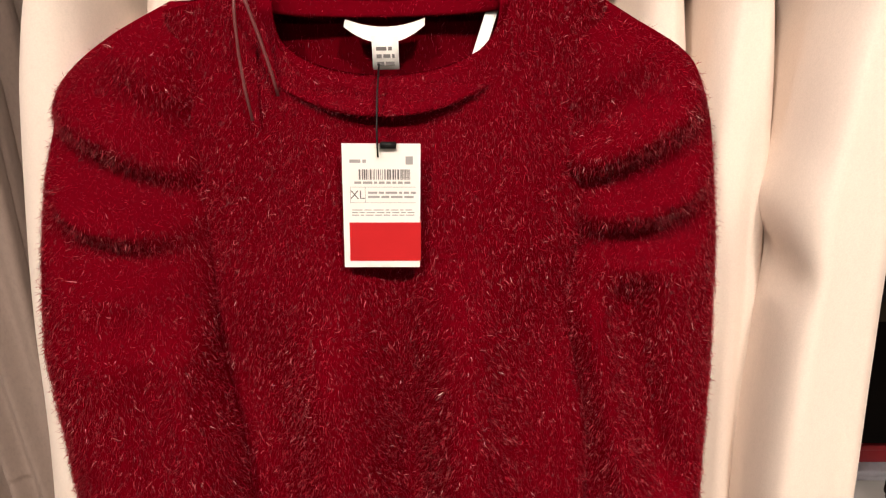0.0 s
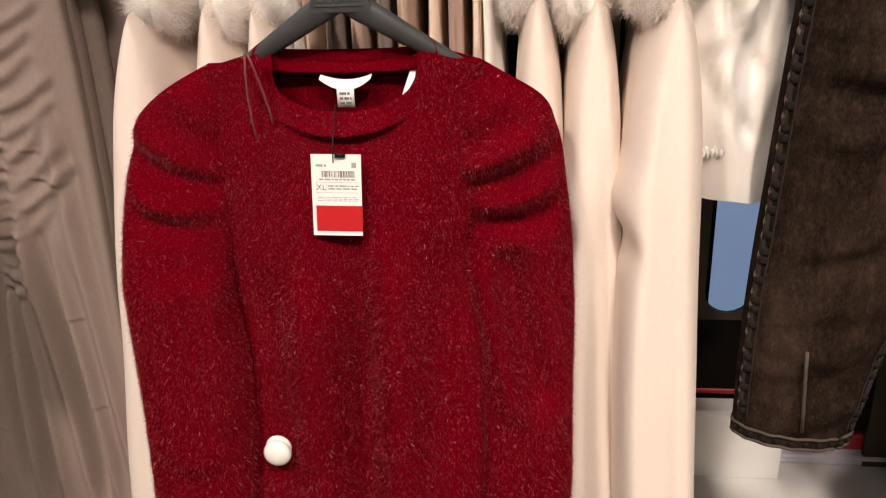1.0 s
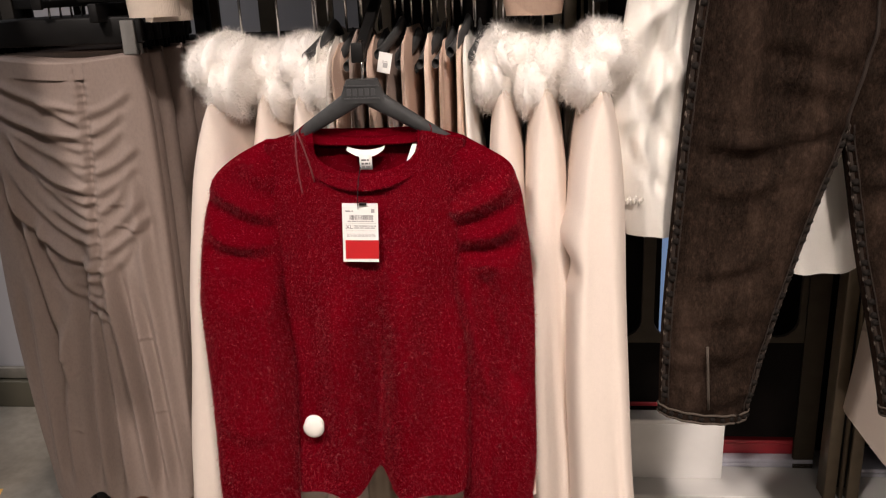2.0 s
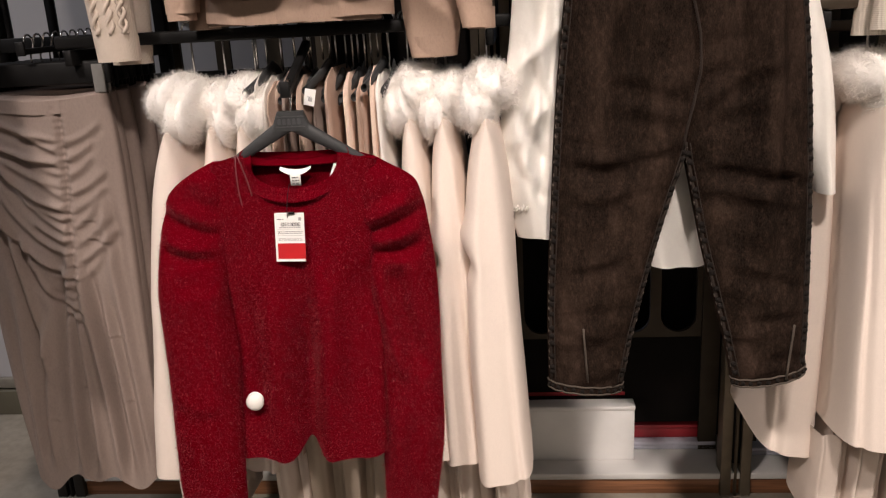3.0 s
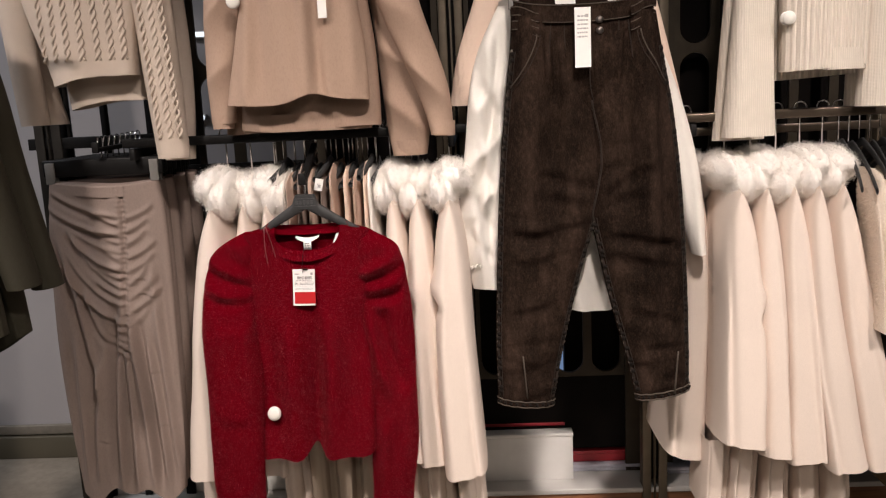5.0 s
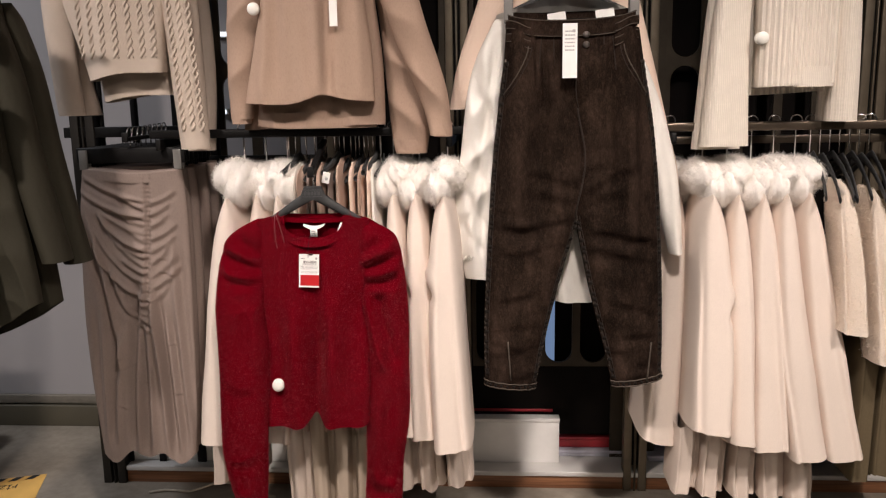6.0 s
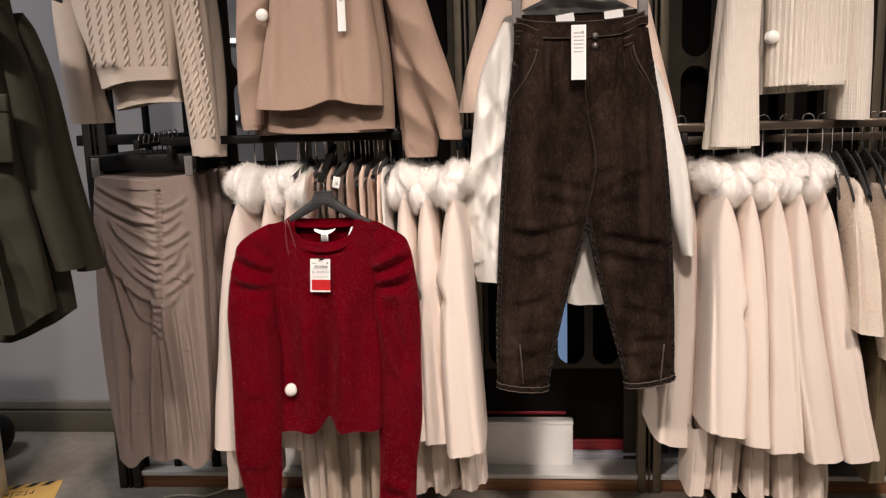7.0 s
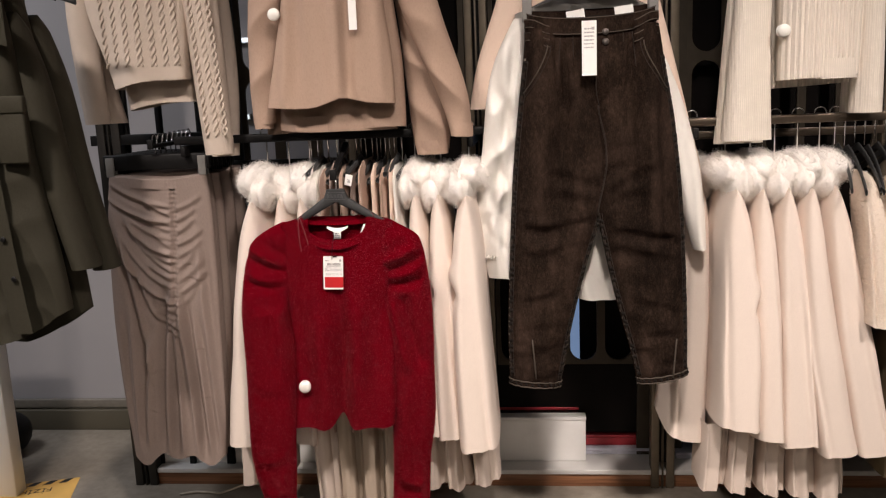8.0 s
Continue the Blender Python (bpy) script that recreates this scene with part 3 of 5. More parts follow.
def faceout(x, y0, y1, z0, z1, label="black steel arm reaching out from the rail"):
    t = thing("faceout_arm", (x, y1, z1), label, "rack arm", "rack arms")
    part("arm", turned(box(-0.008, 0.008, 0, math.hypot(y1 - y0, z1 - z0), -0.012, 0.0, 0.002),
                       Matrix.Translation((x, y0, z0)) @ Matrix.Rotation(math.atan2(z1 - z0, y1 - y0), 4, "X")), BLACK, t)
    part("end_stop", box(x - 0.009, x + 0.009, y0 - 0.006, y0 + 0.002, z0 - 0.014, z0 + 0.014, 0.002), BLACK, t)
    return t


# ---- the red jumper ----
def red_jumper():
    t = thing("fuzzy_jumper", (-0.06, 0.56, 0.215), "crimson fuzzy eyelash-yarn jumper with gathered puff sleeves", "jumper")
    mid, y = -0.058, 0.590
    left = key((0.40, -0.196), (0.50, -0.198), (0.62, -0.196), (0.76, -0.202), (0.88, -0.205), (1.05, -0.215))
    right = key((0.40, 0.078), (0.50, 0.086), (0.62, 0.090), (0.72, 0.088), (0.80, 0.074), (0.88, 0.084), (1.05, 0.095))

    def shoulder(x):
        d = np.abs(x - mid)
        return 1.036 - 0.26 * np.clip(d - 0.085, 0, 1)

    def front(x):
        d = np.clip(np.abs(x - mid) / 0.086, 0, 1)
        return shoulder(x) - 0.068 * np.sqrt(1 - d ** 2.4)

    def rear(x):
        d = np.clip(np.abs(x - mid) / 0.086, 0, 1)
        return shoulder(x) - 0.016 * np.sqrt(1 - d ** 2.4)
    ripple = waves(4, 18, 40)

    def hem(x):
        return 0.478 + 0.030 * np.exp(-(np.abs(x + 0.056) / 0.016) ** 1.6) + 0.003 * np.sin(77 * x)
    drape = strokes([(-0.110, 0.80, -0.100, 0.44, 0.0, 1.0), (0.004, 0.44, -0.002, 0.84, 0.0, 1.0)], 0.026, 0.018, 0.9)

    def lean(geo):
        """The jumper swings forward towards its hem."""
        v, f = geo
        v = np.array(v)
        v[:, 1] -= 0.070 * np.clip((0.98 - v[:, 2]) / 0.5, 0, 1.1)
        return v, f

    def fold(x, z):
        low = np.clip((0.90 - z) / 0.22, 0, 1)
        return drape(x, z) * np.clip((z - 0.42) / 0.2, 0.3, 1) - 0.042 * low * np.exp(-((x + 0.050) / 0.022) ** 2) + 0.003 * ripple(x * 2, z) + 0.0008 * np.sin(2 * np.pi * z / 0.0075 + 2 * ripple(x, z))
    deep = key((0.40, 0.052), (0.75, 0.048), (0.95, 0.038), (1.05, 0.022))
    body = lean(panels(left, right, front, rear, hem, y, deep, fold, 150, 170))
    part("body", body, RED, t)

    def band(u, v):
        a = 2 * np.pi * u
        b = 2 * np.pi * v
        x = mid + (0.090 + 0.011 * np.cos(b)) * np.cos(a)
        f = np.sin(a)
        drop = np.where(f < 0, 0.068, 0.014) * np.sqrt(np.abs(f)) ** 1.2
        return x, y + np.where(f < 0, 0.040, 0.03) * f + 0.010 * np.sin(b) * (0.4 + np.abs(f)), 1.036 - drop + 0.014 * np.sin(b) * 0.8 - 0.004
    neck = grid(band, 72, 12, True)
    part("neckband", neck, RED, t, "rolled crew neckband")
    geos = [body, neck]
    for s in (-1, 1):
        if s < 0:
            outer = key((0.20, -0.250), (0.28, -0.280), (0.38, -0.302), (0.50, -0.308), (0.65, -0.311), (0.78, -0.317), (0.88, -0.317), (0.94, -0.309), (0.975, -0.292), (1.0, -0.257), (1.024, -0.208))
            inner = key((0.20, -0.200), (0.38, -0.186), (0.52, -0.181), (0.70, -0.178), (0.79, -0.190), (0.86, -0.188), (0.93, -0.186), (1.0, -0.182), (1.022, -0.190))
            gather = strokes([(-0.318, 0.966, -0.160, 0.905, -0.006, 1.0), (-0.300, 0.897, -0.160, 0.884, -0.012, 1.0), (-0.278, 0.842, -0.160, 0.868, -0.010, 0.40),
                              (-0.250, 0.996, -0.180, 0.950, 0.0, 0.35)], 0.0150, 0.0120, 1.9)
            arm = strokes([(-0.205, 0.80, -0.196, 0.62, -0.004, 0.8), (-0.30, 0.62, -0.20, 0.59, -0.01, 0.35), (-0.29, 0.40, -0.20, 0.42, -0.01, 0.4), (-0.27, 0.30, -0.21, 0.31, -0.006, 0.5)], 0.014, 0.012, 0.9)
            back = -0.034
        else:
            outer = key((0.20, 0.158), (0.26, 0.166), (0.37, 0.174), (0.48, 0.190), (0.64, 0.191), (0.75, 0.191), (0.83, 0.187), (0.89, 0.180), (0.95, 0.169), (0.982, 0.152), (1.005, 0.115), (1.024, 0.084))
            inner = key((0.20, 0.062), (0.26, 0.066), (0.38, 0.074), (0.48, 0.074), (0.70, 0.068), (0.79, 0.056), (0.87, 0.056), (0.93, 0.052), (1.0, 0.056), (1.022, 0.062))
            gather = strokes([(0.040, 0.903, 0.182, 0.966, -0.006, 1.0), (0.040, 0.882, 0.172, 0.900, -0.012, 1.0), (0.040, 0.866, 0.150, 0.838, -0.010, 0.25),
                              (0.056, 0.950, 0.120, 0.992, 0.0, 0.35)], 0.0150, 0.0120, 1.9)
            arm = strokes([(0.135, 0.62, 0.086, 0.82, 0.006, 1.4), (0.105, 0.30, 0.115, 0.55, 0.004, 0.6), (0.09, 0.33, 0.16, 0.30, -0.006, 0.5)], 0.016, 0.014, 1.2)
            back = 0.024

        def path(z, o=outer, i=inner):
            return (o(z) + i(z)) / 2

        def half(z, o=outer, i=inner):
            return np.abs(o(z) - i(z)) / 2

        def puff(x, z, g=gather, a=arm, s=s):
            return g(x, z) + a(x, z) + 0.002 * ripple(x * 3 + s, z * 2) + 0.0007 * np.sin(2 * np.pi * z / 0.0075 + 2 * ripple(x, z))
        tube = lean(sleeve(path, half, key((0.20, 0.030), (0.45, 0.044), (0.7, 0.048), (0.92, 0.050), (0.99, 0.036), (1.022, 0.016)), 1.022, 0.240, puff, 110, 210, lambda z, back=back: y + 0.008 + (back - 0.008) * np.clip((0.93 - z) / 0.14, 0, 1), 0.035))
        part("sleeve", tube, RED, t, "puffed sleeve gathered at the shoulder")
        geos.append(tube)
    tagged(part("fuzz", hairs(geos, 300000, 0.0046, 0.00028, (0, -0.05, -0.8), 0.5, 3, True, None, 0.32), RED_HAIR, t, "loose crimson hairs, the palest coloured as glints"), kind="stuff")
    tagged(part("long_fuzz", hairs(geos, 42000, 0.0062, 0.00036, (0, -0.1, -0.3), 0.9, 7, True, None, 0.6), RED_GLINT, t, "longer stray crimson hairs"), kind="stuff")
    # labels in the neck
    def tab(u, v):
        x = mid - 0.003 + 0.058 * (u - 0.5)
        sag = 0.006 * (1 - (2 * u - 1) ** 2)
        return x, y + 0.018 - 0.010 * v + 0 * u, 1.006 - sag - (0.004 + 0.006 * (1 - (2 * u - 1) ** 2)) * v
    part("brand_label", grid(tab, 16, 4), CARD, t, "white woven neck label")
    part("size_label", box(mid - 0.012, mid + 0.007, y + 0.004, y + 0.006, 0.972, 0.996), CARD, t, "small white size label")
    part("size_print", bars(mid - 0.009, mid + 0.004, 0.975, 0.991, y + 0.004, 3, 3), INK, t, "", False)
    part("care_label", grid(lambda u, v: (0.012 - 0.012 * v + 0.010 * u, y + 0.012 - 0.012 * v + 0 * u, 1.012 - 0.034 * v + 0.004 * u), 4, 8), CARD, t, "white folded care label")
    loop = [(-0.148 + 0.004 * math.sin(2 * k) + 0.014 * k, 0.545 + 0.004 * k, 1.040 - 0.075 * k) for k in (0, 0.2, 0.5, 0.8, 1.0)]
    part("hanging_ribbon", rod(loop, 0.0011, 6), RIBBON, t, "thin dark red satin hanging loop")
    loop = [(-0.150 - 0.010 * k + 0.012 * k * k, 0.542, 1.040 - 0.090 * k) for k in (0, 0.25, 0.5, 0.75, 1.0)]
    part("hanging_ribbon", rod(loop, 0.0010, 6), RIBBON, t, "thin dark red satin hanging loop")
    security_tag(-0.149, 0.484, 0.592, t)
    return t


def security_tag(x, y, z, parent):
    p = part("security_tag", ball(x, y, z, 0.0165, 0.009, 0.0165, 24), PEARL, parent, "round pearly white security tag")
    part("tag_back", ball(x - 0.002, y + 0.012, z, 0.0155, 0.006, 0.0155, 20), CARD, p)


red_jumper()
hanger(-0.057, 0.60, 1.078, 0.30, 0, "charcoal plastic hanger with an embossed name plate", True, 1.150, 0.092, 0.016, 1.0)
faceout(-0.057, 0.575, 0.76, 1.147, 1.225)


def price_tag():
    t = thing("price_tag", (-0.06, 0.50, 0.84), "white swing ticket with barcode and plain red sticker", "price tag")
    m = Matrix.Translation((-0.0610, 0.522, 0.894)) @ Matrix.Rotation(radians(2.0), 4, "Y") @ Matrix.Rotation(radians(-4), 4, "X") @ Matrix.Rotation(radians(4), 4, "Z")
    w, h = 0.0262, 0.0440
    def f(geo):
        return turned(geo, m)
    part("card", f(box(-w, w, -0.0005, 0.0005, -h, h)), CARD, t, "", False)
    part("sticker", f(box(-w + 0.004, w + 0.0005, -0.0011, -0.0006, -h + 0.005, -h + 0.033)), STICKER, t, "plain red sticker", False)
    r = np.random.RandomState(5)
    xs, code = -w + 0.011, []
    while xs < w - 0.007:
        k = r.choice([0.0004, 0.0008, 0.0012])
        code.append(box(xs, xs + k, -0.0009, -0.0005, 0.0195, 0.0265))
        xs += k + r.choice([0.0004, 0.0009])
    part("barcode", f(join(*code)), INK, t, "printed barcode", False)
    fine = join(bars(-w + 0.008, w - 0.006, 0.0165, 0.0185, -0.0005, 1, 1, 0.8), bars(-w + 0.006, w - 0.004, -0.006, -0.0005, -0.0005, 3, 2, 0.35),
                bars(-w + 0.017, w - 0.003, 0.0065, 0.0125, -0.0005, 2, 4, 0.5), bars(-w + 0.005, -w + 0.016, 0.031, 0.0335, -0.0005, 1, 6, 0.9),
                box(w - 0.010, w - 0.005, -0.0009, -0.0005, 0.030, 0.0355), box(-w + 0.005, w - 0.003, -0.0007, -0.0005, 0.0140, 0.0143),
                box(-w + 0.005, w - 0.003, -0.0007, -0.0005, 0.0030, 0.0033), box(-w + 0.005, -w + 0.0053, -0.0007, -0.0005, 0.0030, 0.0143),
                box(-w + 0.0150, -w + 0.0153, -0.0007, -0.0005, 0.0030, 0.0143))
    part("print", f(fine), plain("pale_grey_print", (0.32, 0.31, 0.31), 0.7), t, "", False)
    words("size_print", "XL", 0.0085, m @ Matrix.Translation((-w + 0.010, -0.0008, 0.0085)) @ Matrix.Rotation(radians(90), 4, "X"), INK, t)
    part("string", rod([(-0.0615, 0.520, 0.930), (-0.0617, 0.523, 0.947), (-0.0615, 0.536, 0.968), (-0.061, 0.553, 0.985)], 0.0007, 6), BLACK, t, "black string")
    part("string_toggle", f(box(-0.0005, 0.010, -0.004, -0.001, 0.0415, 0.0455)), BLACK, t)


price_tag()


# ---- jeans ----
def jeans():
    t = thing("jeans", (0.64, 0.63, 0.54), "washed black-brown high-waisted tapered jeans on a clip hanger", "jeans")
    y = 0.63
    crease = waves(9, 22, 55)
    depth = key((0.53, 0.030), (0.8, 0.042), (1.1, 0.050), (1.3, 0.052), (1.54, 0.042))
    legs, hips = [], []
    whisker_l = strokes([(0.50, 1.15, 0.64, 1.10, 0.006, 0.9), (0.52, 1.09, 0.635, 1.06, 0.004, 0.7), (0.43, 1.00, 0.60, 1.015, -0.006, 0.9), (0.44, 0.93, 0.58, 0.955, -0.006, 0.6), (0.42, 0.80, 0.54, 0.83, -0.006, 0.6),
                         (0.41, 0.68, 0.50, 0.66, 0.004, 0.5), (0.50, 1.38, 0.485, 0.95, 0.006, 1.2), (0.585, 1.36, 0.565, 1.05, 0.0, 1.2), (0.44, 1.30, 0.43, 0.70, 0.006, 0.6)], 0.011, 0.0085, 1.0)
    whisker_r = strokes([(0.655, 1.08, 0.78, 1.16, 0.008, 0.9), (0.65, 1.05, 0.76, 1.09, 0.005, 0.8), (0.66, 0.985, 0.86, 0.955, 0.008, 1.1), (0.69, 0.93, 0.85, 0.90, 0.006, 0.6), (0.72, 0.80, 0.85, 0.76, 0.006, 0.7),
                         (0.75, 0.70, 0.86, 0.69, 0.004, 0.6), (0.79, 0.75, 0.785, 1.38, 0.006, 1.1), (0.715, 1.02, 0.705, 1.36, 0.004, 1.1)], 0.011, 0.0085, 1.0)

    def surf(x, z, lift=0.001):
        best = y
        for mid, half, fold in legs:
            q = (x - float(mid(z))) / float(half(z))
            if abs(q) < 1:
                best = min(best, y - math.sqrt(1 - q * q) * (float(depth(z)) + float(fold(np.array(x), np.array(z)))))
        for mid, half, deep in hips:
            q = (x - float(mid(z))) / float(half(z))
            if abs(q) < 1 and z > 1.10:
                best = min(best, y - math.sqrt(1 - q * q) * float(deep(z)))
        return best - lift

    def patch(corners, lift, n=9):
        """A piece of cloth lying on the front; corners: x0, x1 at the top, x0, x1 at the bottom, z top, z bottom."""
        xa, xb, xc, xd, zt, zb = corners
        verts, faces = [], []
        for j in range(n):
            k = j / (n - 1)
            z = zt + (zb - zt) * k
            for i in range(n):
                m = i / (n - 1)
                x = (xa + (xb - xa) * m) * (1 - k) + (xc + (xd - xc) * m) * k
                edge = 0.0 if 0 < i < n - 1 and 0 < j < n - 1 else 0.004
                verts.append((x, surf(x, z, lift) + edge, z))
        for j in range(n - 1):
            faces += [(j * n + i, j * n + i + 1, (j + 1) * n + i + 1, (j + 1) * n + i) for i in range(n - 1)]
        return np.array(verts), faces

    def line(pts, r, lift=0.001):
        return rod([(x, surf(x, z, lift), z) for x, z in pts], r, 6)

    for s in (-1, 1):
        if s < 0:
            outer = key((0.53, 0.394), (0.70, 0.393), (0.90, 0.402), (1.15, 0.418), (1.35, 0.440), (1.45, 0.452), (1.54, 0.456))
            inner = key((0.53, 0.531), (0.65, 0.553), (0.82, 0.592), (0.95, 0.628), (1.02, 0.650), (1.15, 0.668), (1.30, 0.652), (1.54, 0.640))
        else:
            outer = key((0.53, 0.876), (0.60, 0.875), (0.90, 0.866), (1.10, 0.852), (1.27, 0.832), (1.42, 0.806), (1.54, 0.786))
            inner = key((0.53, 0.750), (0.65, 0.722), (0.82, 0.676), (0.95, 0.648), (1.02, 0.634), (1.15, 0.630), (1.30, 0.625), (1.54, 0.625))

        def mid(z, o=outer, i=inner):
            return (o(z) + i(z)) / 2

        def half(z, o=outer, i=inner):
            return np.abs(o(z) - i(z)) / 2

        def fold(x, z, s=s):
            pleat = 0.010 * np.exp(-((x - (0.52 if s < 0 else 0.73)) / 0.018) ** 2) * np.clip((z - 1.05) / 0.3, 0, 1)
            knee = 0.005 * np.sin(70 * z + 25 * x) * np.exp(-((z - 0.98) / 0.05) ** 2)
            knee = knee + 0.006 * np.sin(95 * z - s * 40 * x + 2 * crease(x, z)) * np.exp(-((z - 1.12) / 0.09) ** 2) * np.exp(-((x - 0.655) / 0.09) ** 2)
            knee = knee + 0.004 * np.sin(80 * z + s * 30 * x + 3 * crease(z, x)) * np.clip((0.80 - z) / 0.12, 0, 1)
            high = np.clip((z - 0.80) / 0.3, 0, 1)
            ridge = 0.026 * np.exp(-((x - (0.478 if s < 0 else 0.775)) / 0.020) ** 2) - 0.024 * np.exp(-((x - (0.545 if s < 0 else 0.715)) / 0.022) ** 2)
            wrinkle = 0.002 * crisp(60 * z + s * 22 * x + 4 * crease(x, z * 0.5)) * np.clip((1.3 - z) / 0.3, 0, 1)
            bend = 0.93 + 0.12 * (x - 0.76) if s > 0 else 1.03 - 0.10 * (x - 0.46)
            bend = bend + 0.010 * np.sin(30 * x)
            knee = knee + 0.004 * np.exp(-((z - bend - 0.006) / 0.007) ** 2) - 0.004 * np.exp(-((z - bend + 0.008) / 0.007) ** 2)
            knee = knee + (whisker_l if s < 0 else whisker_r)(x, z)
            return pleat + knee + ridge * high + wrinkle + 0.006 * crease(x * 1.5, z)
        hz = 0.545 if s < 0 else 0.560
        tilt = 0.05 if s > 0 else -0.02
        legs.append((mid, half, fold))
        v, f = sleeve(mid, half, depth, 1.500, hz, fold, 48, 110, y)
        low = np.clip((0.8 - v[:, 2]) / 0.25, 0, 1)
        v[:, 2] += low * tilt * 6 * (v[:, 0] - mid(v[:, 2])) * 0.6
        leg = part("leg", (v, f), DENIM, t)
        # stitched and rubbed side seams, as rows of small raised puckers
        for edge, bright in ((outer, True), (inner, False)):
            sign = 1 if (edge is outer) == (s > 0) else -1
            top_z = 1.42 if edge is outer else 1.02

            def spot_at(z, inset, edge=edge, sign=sign):
                x = float(edge(z)) - sign * inset
                return x, surf(x, z, 0.0015), z + tilt * 3.6 * (x - float(mid(z))) * max(0, min(1, (0.8 - z) / 0.25))
            seam = part("side_seam", join(rod([spot_at(z, 0.0055) for z in np.linspace(hz + 0.02, top_z, 60)], 0.0034, 6), rod([spot_at(z, 0.0125) for z in np.linspace(hz + 0.02, top_z, 60)], 0.0011, 5)), DENIM_THREAD, leg, "felled seam rubbed along its ridge")
            tagged(part("worn_spot", join(*[ball(*spot_at(z + 0.010 + 0.005 * math.sin(57 * z), 0.0050), 0.0040, 0.0034, 0.0062, 6) for z in np.arange(hz + 0.03, top_z, 0.0205)]), DENIM_PALE, seam, "pale rubbed spots along the seam"), kind="stuff")
            tagged(part("pucker", join(*[ball(*spot_at(z + 0.006 * math.sin(91 * z), 0.0085), 0.0070, 0.0034, 0.0056, 6) for z in np.arange(hz + 0.03, top_z, 0.0205)]), DENIM_DARK, seam, "dark puckers between the stitches"), kind="stuff")

        def cuff(u, w, s=s, hz=hz):
            a = 2 * np.pi * u
            z = hz + 0.016 * w
            x = mid(z) + (half(z) + 0.001) * np.cos(a)
            return x, y - 0.0375 * np.sin(a), z + tilt * 3.6 * (x - mid(z)) + 0.0008 * np.sin(90 * u)
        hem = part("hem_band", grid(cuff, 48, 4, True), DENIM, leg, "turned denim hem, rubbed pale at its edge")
        for w in (0.05, 0.95):
            part("hem_stitch", rod([tuple(float(q) - (0.001 if n == 1 else 0) for n, q in enumerate(cuff(np.array(u), np.array(w)))) for u in np.linspace(0.0, 0.5, 26)], 0.0020, 5), DENIM_WORN, leg)
        tagged(part("hem_pucker", join(*[ball(*[float(q) - (0.001 if n == 1 else 0) for n, q in enumerate(cuff(np.array(u), np.array(0.5)))], 0.0045, 0.003, 0.0042, 6) for u in np.linspace(0.04, 0.46, 12)]), DENIM_DARK, leg, "dark puckers along the hem"), kind="stuff")
        dx = 0.462 if s < 0 else 0.835
        part("dart", rod([(dx + 0.008 * (k - 0.5) * s, y - 0.040 - 0.002 * k, 0.56 + 0.012 + 0.11 * k) for k in (0, 0.25, 0.5, 0.75, 1)], 0.0022, 6), DENIM_WORN, leg, "stitched ankle dart")
    hip_mid, hip_half = (lambda z: 0.628 + 0.0 * z), key((1.10, 0.060), (1.20, 0.110), (1.35, 0.160), (1.50, 0.165))
    hip_deep = key((1.10, 0.002), (1.20, 0.006), (1.29, 0.034), (1.37, 0.056), (1.41, 0.057), (1.45, 0.046), (1.50, 0.043))

    tucks = strokes([(0.528, 1.455, 0.536, 1.36, 0, 1.0), (0.566, 1.455, 0.572, 1.30, 0, 1.2), (0.702, 1.31, 0.704, 1.455, 0, 1.2), (0.738, 1.37, 0.742, 1.455, 0, 1.0), (0.600, 1.455, 0.604, 1.37, 0, 0.7)], 0.0085, 0.0170, 1.3)

    def hollow(x, z):
        down = np.clip((1.46 - z) / 0.07, 0, 1)
        soft_v = -0.010 * np.exp(-((x - 0.560 + 0.10 * (z - 1.4)) / 0.013) ** 2) - 0.010 * np.exp(-((x - 0.705 - 0.10 * (z - 1.4)) / 0.013) ** 2)
        pull = -0.005 * np.exp(-((z - 1.30 - 0.9 * np.abs(x - 0.655)) / 0.016) ** 2) - 0.004 * np.exp(-((z - 1.22 - 0.8 * np.abs(x - 0.655)) / 0.012) ** 2)
        return tucks(x, z) + down * (soft_v + pull + 0.003 * crease(x * 2, z * 1.5))
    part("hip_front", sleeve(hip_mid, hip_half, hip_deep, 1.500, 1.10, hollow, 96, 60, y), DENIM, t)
    hips.append((hip_mid, hip_half, hip_deep))

    # waistband, dipping at the front
    def waist(u, w):
        a = 2 * np.pi * u
        x = 0.621 + 0.167 * np.cos(a)
        f = np.sin(a)
        return x, y - 0.050 * f, 1.492 + 0.042 * w - 0.014 * np.clip(f, 0, 1) + 0.014 * np.clip(-f, 0, 1) + 0.012 * (x - 0.62) + 0.012 * np.abs(np.cos(a)) ** 3
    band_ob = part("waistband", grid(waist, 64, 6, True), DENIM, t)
    part("waist_stitch", join(*[rod([tuple(float(q) - (0.0012 if n == 1 else 0) for n, q in enumerate(waist(np.array(u), np.array(w)))) for u in np.linspace(0.02, 0.48, 24)], 0.0013, 5) for w in (0.03, 0.95)]), DENIM_WORN, band_ob)
    part("waist_lining", grid(lambda u, v: (0.47 + 0.30 * u, y + 0.040 - 0.02 * (2 * u - 1) ** 2, 1.44 + 0.09 * v + 0 * u), 10, 3), DENIM_DARK, t)
    for s, z in ((-1, 1.468), (-1, 1.500), (1, 1.472), (1, 1.506)):
        def strap(u, w, s=s, z=z):
            q = 0.94 - 0.36 * u
            x = 0.621 + s * 0.178 * q
            return x, y - 0.057 * np.sqrt(1 - q * q) - 0.009 + 0.004 * np.abs(2 * w - 1) ** 3, z + 0.023 * w - 0.016 * u + 0.004 * np.sin(5 * u)
